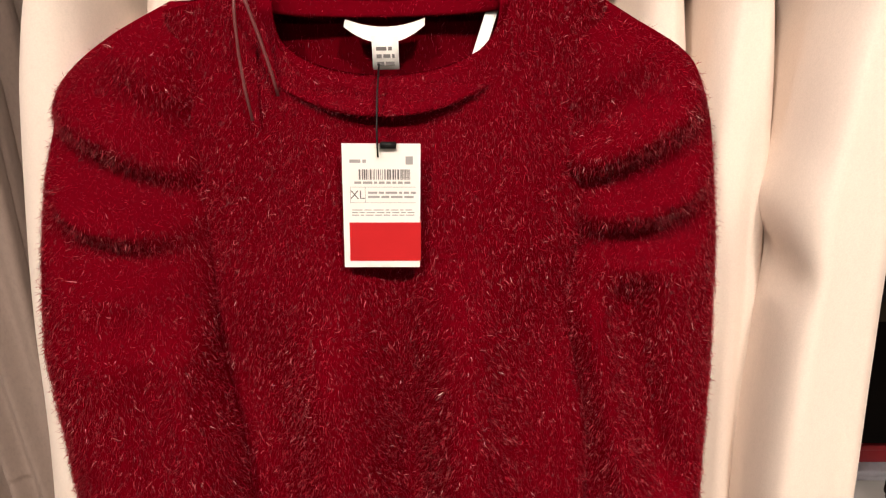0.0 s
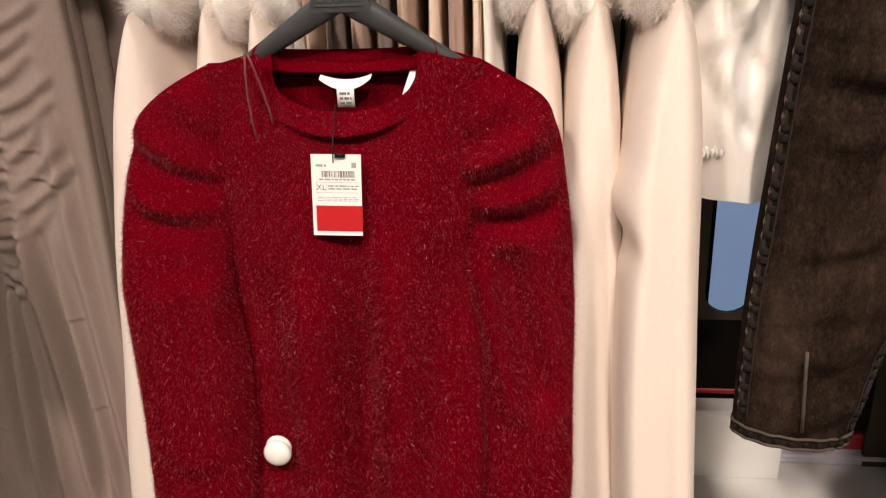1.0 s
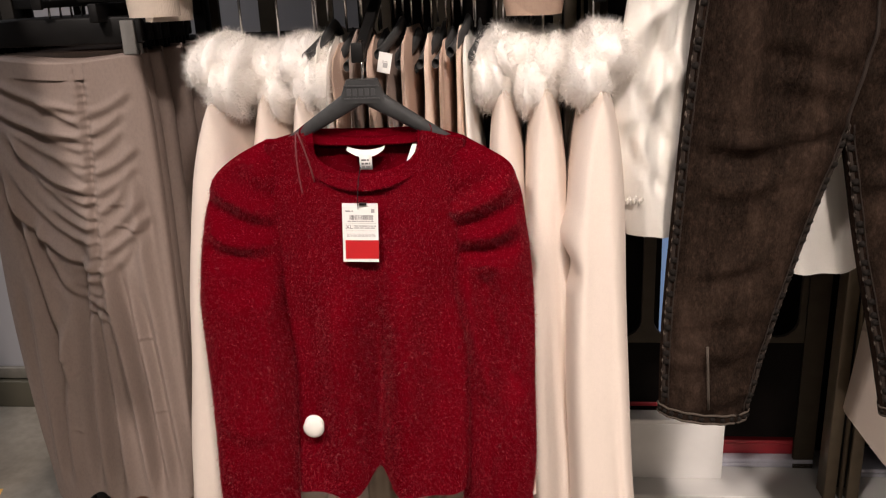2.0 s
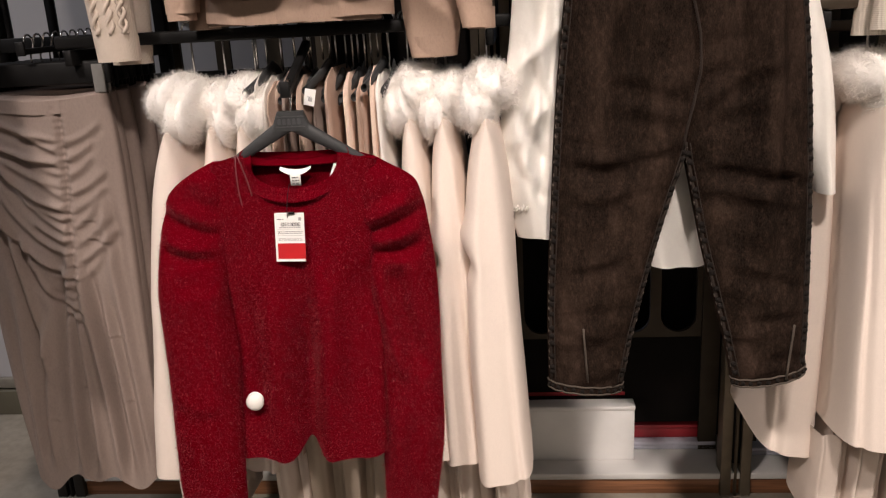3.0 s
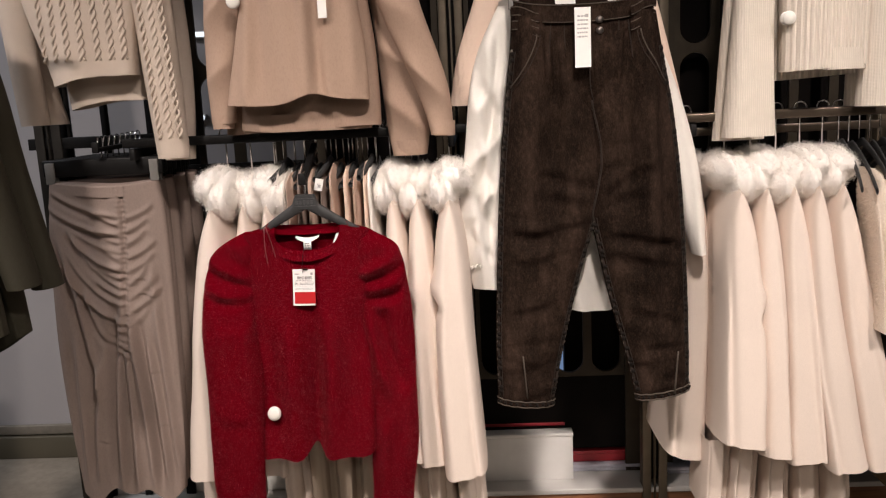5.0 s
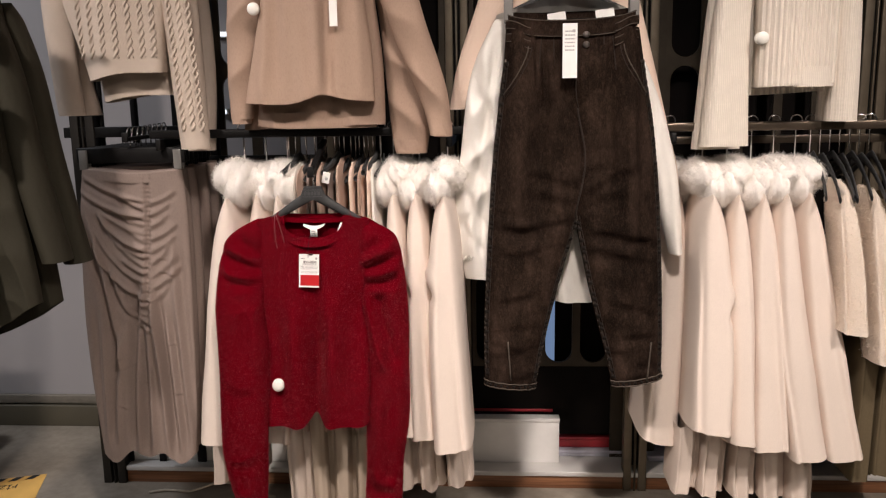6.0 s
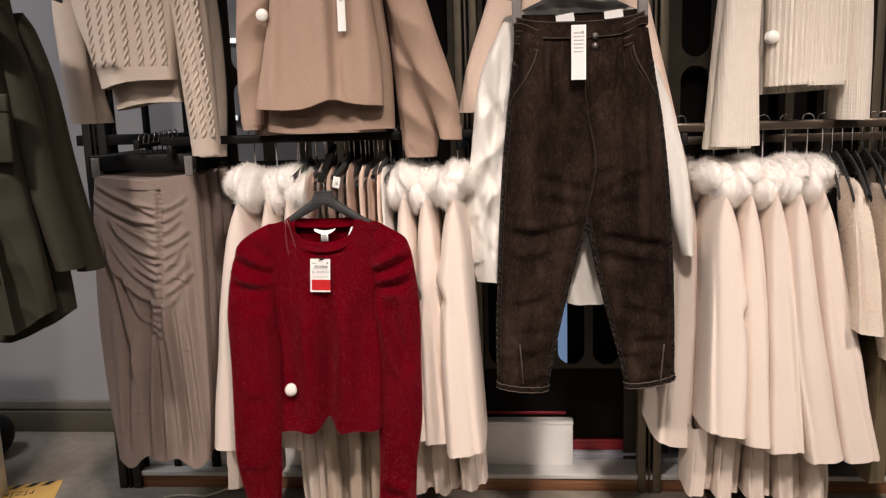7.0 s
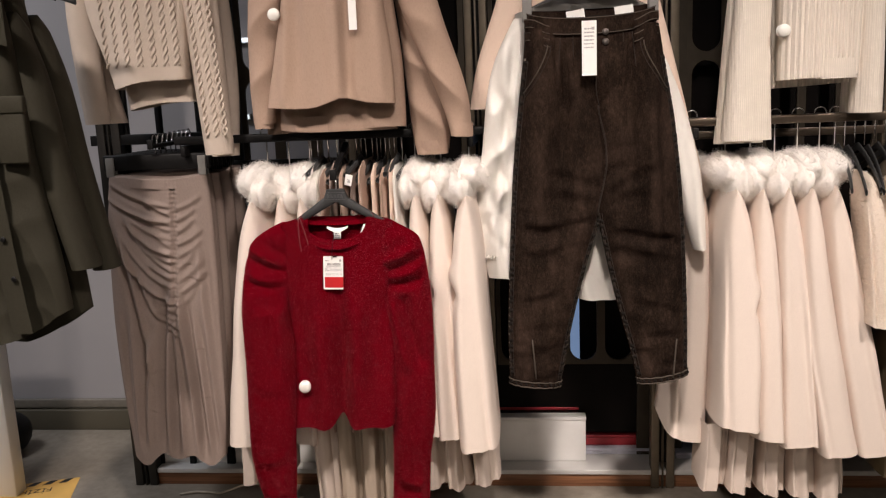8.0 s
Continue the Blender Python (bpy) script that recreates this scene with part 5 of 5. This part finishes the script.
for k in (1, 0):
    dy, dz = 0.06 * k, -0.062 * k
    y = 0.62 + dy
    dx = 0.018 * k

    def fold(x, z):
        return flap(x, z) + 0.020 * np.exp(-((x + 0.055 + 0.12 * (z - 1.34)) / 0.030) ** 2) * np.clip((1.62 - z) / 0.3, 0, 1) + 0.008 * crisp(34 * x + 9 * z + 1.5 * soft(x, z)) * np.clip((1.75 - z) / 0.3, 0, 1) + 0.005 * soft(x, z)
    t = top("sweatshirt", "camel cotton sweatshirt hanging in front of another" if k == 0 else "camel cotton sweatshirt hanging behind another", y,
            key((1.2, -0.240 + dx), (1.33, -0.230 + dx), (1.45, -0.205 + dx), (1.60, -0.175 + dx), (2.0, -0.18 + dx)), key((1.2, 0.110 + dx), (1.33, 0.112 + dx), (1.45, 0.108 + dx), (1.60, 0.092 + dx), (2.0, 0.12 + dx)),
            lambda x, dz=dz, k=k: 1.324 + dz + (0.024 * np.exp(-(np.abs(x + 0.02) / 0.055) ** 1.6) if k == 0 else 0.0) + 0.004 * np.sin(18 * x), 1.98, -0.03,
            [(key((1.2, -0.262 + dx), (1.45, -0.252 + dx), (1.8, -0.20), (1.95, -0.17)), key((1.2, 0.026), (1.4, 0.036), (1.8, 0.05), (1.95, 0.04)), 1.93, 1.285 + dz * 0.5, 0.05, 0.035, lambda x, z: 0.009 * crisp(44 * z - 30 * x + 1.3 * soft(x, z))),
             (key((1.15, 0.196 if k else 0.288), (1.3, 0.192 if k else 0.272), (1.55, 0.165 if k else 0.190), (1.8, 0.12), (1.95, 0.10)), key((1.15, 0.036 if k else 0.022), (1.24, 0.052 if k else 0.028), (1.35, 0.056 if k else 0.040), (1.55, 0.050), (1.95, 0.05)), 1.93, 1.185 if k else 1.235, 0.04, 0.04, lambda x, z: 0.013 * crisp(48 * z + 40 * x + 1.3 * soft(x, z)) * np.clip((1.62 - z) / 0.2, 0, 1) + 0.007 * soft(x * 1.5, z))],
            KHAKI if k == 0 else KHAKI_REAR, 0.05, fold)
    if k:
        band("cuff", 0.152, 0.232, 1.184, 1.222, y + 0.04, KHAKI_REAR, t, 0.032)
        band("waist_rib", -0.215, 0.105, 1.258, 1.300, y, KHAKI_REAR, t, 0.052)
    else:
        band("cuff", 0.262, 0.312, 1.232, 1.268, y + 0.04, KHAKI, t, 0.03)
        band("cuff", -0.287, -0.236, 1.272, 1.305, y + 0.05, KHAKI, t, 0.03)
        security_tag(-0.190, y - 0.03, 1.565, t)
    hanger(-0.03, y + 0.01, 1.99, 0.40, 0, "charcoal hanger with a camel sweatshirt", False, 2.075)
card_tag(0.022, 0.562, 1.66, 0.020, 0.145, 0, "narrow white size strip on a camel sweatshirt")
faceout(-0.03, 0.60, 0.76, 2.050, 2.055)

# cable-knit jumpers
for k in (1, 0):
    y = 0.70 + 0.06 * k
    dz = -0.06 * k
    left, right = key((1.3, -0.672), (1.42, -0.692), (1.5, -0.715), (1.6, -0.742), (2.0, -0.70)), key((1.3, -0.478), (1.42, -0.474), (1.6, -0.462), (2.0, -0.47))

    def sag(x, z):
        return 0.010 * np.sin(38 * x) * np.clip((1.7 - z) / 0.3, 0, 1)
    t = top("cable_knit_jumper", "cream cable-knit jumper with ribbed hem" if k == 0 else "beige-cream knit jumper behind the cable-knit one", y, left, right,
            lambda x, dz=dz: 1.408 + dz + 0.10 * (x + 0.58) + 0.004 * np.sin(30 * x), 1.98, -0.585,
            [(key((1.15, -0.402 - 0.02 * k), (1.4, -0.412), (1.65, -0.425), (1.95, -0.47)), key((1.15, 0.038), (1.4, 0.046), (1.95, 0.05)), 1.93, 1.205 - 0.01 * k, -0.005 + 0.03 * k, 0.034),
             (key((1.25, -0.765 + 0.03 * k), (1.45, -0.778), (1.65, -0.780), (1.95, -0.71)), key((1.25, 0.034), (1.45, 0.038), (1.95, 0.05)), 1.93, 1.30 + 0.0 * k, 0.03, 0.034)],
            CABLE, 0.05, sag)
    if k == 0:
        for x in (-0.690, -0.655, -0.622, -0.588, -0.553, -0.520, -0.490):
            cable(x, 1.452, 1.75, lambda z, x=x: front_y(left, right, y, 0.05, sag, x, z), CABLE, t)
        for x in (-0.430, -0.404, -0.378):
            cable(x + 0.008, 1.255, 1.75, lambda z: y - 0.0375, CABLE, t, 0.0036, -0.06)
        band("cuff", -0.443, -0.364, 1.205, 1.250, y - 0.005, CABLE, t, 0.036)
    hanger(-0.585, y + 0.01, 1.985, 0.38, 0, "charcoal hanger with a cream knit jumper", False, 2.075)
faceout(-0.585, 0.68, 0.76, 2.050, 2.055)

# ribbed ivory cardigans
for k in (1, 0):
    y = 0.68 + 0.06 * k
    dz = -0.02 * k

    def ribs(x, z):
        return 0.0022 * np.sin(2 * np.pi * x / 0.0125) + 0.010 * np.sin(33 * x + 1)
    t = top("rib_knit_cardigan", "ivory wide-rib knit cardigan with flared sleeves", y,
            key((1.3, 1.100), (1.45, 1.098), (1.7, 1.09), (2.0, 1.09)), key((1.3, 1.298), (1.45, 1.300), (1.7, 1.30), (2.0, 1.30)),
            lambda x, dz=dz: 1.350 + dz + 0.05 * (x - 1.2), 1.98, 1.19,
            [(key((1.15, 1.026), (1.3, 1.028), (1.55, 1.036), (1.95, 1.09)), key((1.15, 0.067), (1.3, 0.058), (1.55, 0.046), (1.95, 0.045)), 1.93, 1.195 - 0.012 * k, -0.005 + 0.02 * k, 0.032, ribs),
             (key((1.2, 1.335), (1.4, 1.335), (1.6, 1.325), (1.95, 1.28)), key((1.2, 0.042), (1.4, 0.040), (1.95, 0.045)), 1.93, 1.255, 0.03, 0.03, ribs)],
            RIB, 0.05, ribs, "cardigan", 180)
    if k == 0:
        security_tag(1.102, y - 0.045, 1.468, t)
        band("waist_rib", 1.102, 1.300, 1.345, 1.395, y, RIB, t, 0.052)
    hanger(1.19, y + 0.01, 1.985, 0.36, 0, "charcoal hanger with an ivory cardigan", False, 2.075)
faceout(1.19, 0.66, 0.76, 2.050, 2.055)

# white shirt and pink blouse behind the jeans
crumple = waves(17, 34, 85)
shirt_fold = strokes([(0.440, 1.46, 0.350, 0.95, 0.010, 1.0), (0.420, 1.32, 0.398, 0.90, 0.006, 0.9), (0.372, 1.22, 0.425, 1.08, -0.006, 0.8), (0.352, 1.10, 0.420, 0.98, -0.006, 0.9), (0.345, 1.00, 0.405, 0.92, -0.004, 0.7),
                      (0.395, 1.36, 0.440, 1.27, -0.004, 0.7)], 0.0075, 0.0100, 1.2)
t = top("white_shirt", "white satin shirt with frilled lace cuffs hanging behind jeans", 0.73,
        key((0.74, 0.50), (1.0, 0.43), (1.3, 0.40), (1.52, 0.43)), key((0.74, 0.76), (1.0, 0.82), (1.3, 0.81), (1.52, 0.77)),
        lambda x: 0.765 + 0.35 * np.abs(x - 0.655) ** 1.5, 1.60, 0.62,
        [(key((0.83, 0.386), (0.95, 0.376), (1.2, 0.394), (1.44, 0.424), (1.54, 0.45)), key((0.83, 0.044), (0.90, 0.056), (1.2, 0.060), (1.44, 0.045), (1.54, 0.02)), 1.535, 0.835, -0.03, 0.028, lambda x, z: shirt_fold(x, z) + 0.006 * crumple(x * 1.2, z * 0.5) + 0.006 * crisp(85 * x + 20 * z + 1.6 * crumple(x, z * 0.4)) + 0.013 * crisp(52 * z - 46 * x + 1.2 * crumple(x, z * 0.3)) * np.exp(-((z - 1.14) / 0.16) ** 2)),
         (key((0.88, 0.925), (1.1, 0.886), (1.3, 0.836), (1.5, 0.770)), key((0.88, 0.016), (1.1, 0.036), (1.3, 0.036), (1.42, 0.026), (1.5, 0.008)), 1.495, 0.90, -0.01, 0.03, lambda x, z: 0.006 * crumple(x * 2, z))],
        WHITE, 0.04, lambda x, z: 0.012 * crumple(x, z), "shirt")
for cx, cz in ((0.345, 0.895),):
    part("lace_frill", join(*[ball(cx - 0.026 + 0.0034 * i, 0.672 + 0.003 * (i % 3), cz + 0.004 * math.sin(2.1 * i), 0.0026, 0.003, 0.0055, 8) for i in range(15)]), WHITE, t, "small frilled lace edge")
hanger(0.62, 0.74, 1.60, 0.38, 0, "charcoal hanger with a white shirt", False, 2.075)
t = top("pink_blouse", "pale pink ribbed blouse hanging behind the white shirt", 0.80,
        key((1.0, 0.50), (1.3, 0.47), (1.9, 0.50)), key((1.0, 0.78), (1.3, 0.79), (1.9, 0.74)), lambda x: 0.80 + 0 * x, 1.92, 0.62,
        [(key((1.28, 0.345), (1.4, 0.365), (1.6, 0.428), (1.85, 0.49)), key((1.28, 0.050), (1.4, 0.048), (1.6, 0.045), (1.85, 0.04)), 1.85, 1.30, -0.02, 0.03, lambda x, z: 0.003 * np.sin(2 * np.pi * x / 0.012)),
         (key((0.95, 0.925), (1.1, 0.902), (1.3, 0.848), (1.8, 0.72)), key((0.95, 0.024), (1.1, 0.034), (1.3, 0.040), (1.8, 0.04)), 1.85, 0.93, -0.02, 0.03)],
        PINK, 0.04, lambda x, z: 0.008 * crumple(x, z), "blouse")
hanger(0.62, 0.81, 1.915, 0.38, 0, "charcoal hanger with a pink blouse", False, 2.075)


# ---- olive shirt jacket on the next rack ----
def olive_jacket(y, dz, front):
    creases = waves(51, 9, 22)
    t = thing("shirt_jacket", (-0.85, y, 0.8), "dark olive button-up shirt jacket with flap pocket" if front else "black-olive jacket hanging behind another", "jacket", "olive jackets")
    mid = -0.845
    left = key((0.8, -1.10), (1.2, -1.06), (1.6, -1.03))
    right = key((0.8, -0.668), (0.95, -0.680), (1.2, -0.715), (1.45, -0.735), (1.6, -0.755))

    def hem(x):
        return 0.785 + dz + 0.55 * np.clip(x + 0.86, 0, 1) ** 1.25 + 0.008 * np.sin(26 * x)

    def fold(x, z):
        low = np.clip((1.25 - z) / 0.35, 0, 1)
        return low * 0.017 * crisp(44 * (x + 0.25 * (z - 0.9)) + creases(x, z)) + 0.004 * crisp(50 * z + 30 * x + 3 * creases(x, z)) + 0.006 * creases(x, z) + 0.006 * np.exp(-((x - mid - 0.055) / 0.02) ** 2)
    geo = panels(left, right, lambda x: 1.66 - 0.42 * np.abs(x - mid), lambda x: 1.66 - 0.42 * np.abs(x - mid), hem, y, lambda z: 0.05 + 0 * z, fold, 90, 80)
    part("body", geo, OLIVE, t)
    g = sleeve(key((0.9, -0.640), (1.2, -0.702), (1.45, -0.740), (1.58, -0.775)), key((0.9, 0.030), (1.2, 0.036), (1.45, 0.032), (1.58, 0.022)), lambda z: 0.05 + 0 * z, 1.58, 0.955 + dz, None, 32, 50, y + 0.06, 0.06)
    part("sleeve", g, OLIVE, t)
    if front:
        part("placket", grid(lambda u, v: (mid + 0.015 + 0.050 * u + 0.045 * v * v, y - 0.060 - 0.010 * v - 0.003 * np.sin(np.pi * u), 1.58 - 0.76 * v), 8, 40), OLIVE, t)
        pk = part("pocket", box(mid + 0.078, mid + 0.150, y - 0.060, y - 0.045, 1.225, 1.345, 0.004), OLIVE, t, "flap chest pocket")
        part("pocket_flap", box(mid + 0.074, mid + 0.154, y - 0.064, y - 0.045, 1.340, 1.380, 0.004), OLIVE, pk)
        part("collar", grid(lambda u, v: (mid - 0.01 + 0.14 * u, y - 0.055 - 0.015 * np.sin(np.pi * u), 1.64 - 0.10 * v - 0.05 * u), 10, 8), OLIVE, t, "pointed shirt collar")
        for k in range(6):
            part("button", ball(mid + 0.045 + 0.0016 * k * k, y - 0.070 - 0.0015 * k, 1.43 - 0.095 * k, 0.007, 0.003, 0.007, 10), BLACK, t, "dark button")
    return t


olive_jacket(0.31, 0.0, True)
olive_jacket(0.40, -0.02, False)
hanger(-0.845, 0.33, 1.665, 0.42, 0, "charcoal hanger with an olive shirt jacket", False, 1.80)
hanger(-0.845, 0.42, 1.665, 0.42, 0, "charcoal hanger with a dark jacket", False, 1.80)
card_tag(-0.800, 0.235, 1.535, 0.045, 0.09, 3, "white paper ticket on the olive jacket")
arm = thing("jacket_rail", (-0.845, 0.3, 0), "black T-stand carrying olive jackets", "garment stand")
part("stand_pole", rod([(-1.25, 0.42, 0.0), (-1.25, 0.42, 1.79)], 0.014, 10), BLACK, arm)
part("stand_arm", rod([(-1.27, 0.42, 1.785), (-0.845, 0.42, 1.785), (-0.845, 0.22, 1.785)], 0.011, 8), BLACK, arm)
part("stand_foot", box(-1.45, -1.05, 0.22, 0.62, 0.0, 0.012, 0.003), BLACK, arm)

# ---- left of the rack: white fixture end, dark bag, floor sticker, cable ----
fix = thing("white_fixture", (-1.75, 1.0, 0), "white painted end panel of a shop fixture", "shop fixture")
part("end_panel", box(-1.66, -1.372, 1.0, 1.06, 0.0, 0.75, 0.004), SHOP_PAINT, fix)
bag = thing("black_bag", (-1.62, 1.36, 0), "rounded black bag on the concrete floor", "bag")
part("body", ball(-1.625, 1.36, 0.085, 0.082, 0.10, 0.087, 24), BLACK, bag)
part("strap", rod([(-1.70, 1.36, 0.14), (-1.68, 1.36, 0.20), (-1.66, 1.36, 0.14)], 0.006, 8), BLACK, bag)

st = thing("floor_sticker", (-1.22, 1.15, 0.0), "yellow floor sticker with black hazard stripes and lettering", "floor sticker")
turn = Matrix.Translation((-1.222, 1.157, 0.0)) @ Matrix.Rotation(radians(18), 4, "Z")
part("sheet", turned(box(-0.50, 0, -0.34, 0, 0.0005, 0.0015), turn), YELLOW, st, "", False)
stripes = []
for i in range(9):
    x = -0.02 - 0.055 * i
    stripes.append((np.array([(x, -0.002, 0.0022), (x - 0.028, -0.002, 0.0022), (x - 0.050, -0.032, 0.0022), (x - 0.022, -0.032, 0.0022)]), [(0, 1, 2, 3)]))
part("hazard_stripes", turned(join(*stripes), turn), BLACKTAPE, st, "", False)
words("lettering", "FİZİKS", 0.042, turn @ Matrix.Translation((-0.145, -0.075, 0.0022)) @ Matrix.Rotation(radians(180), 4, "Z"), BLACKTAPE, st)

cb = thing("floor_cable", (-0.62, 1.0, 0), "thin beige cable lying in front of the deck", "cable")
part("wire", rod([(-0.78 + 0.05 * k, 1.02 + 0.02 * math.sin(1.2 * k), 0.006 + 0.045 * math.exp(-((k - 5) / 1.6) ** 2)) for k in range(10)], 0.004, 8), plain("beige_cable", (0.5, 0.44, 0.36), 0.5), cb)
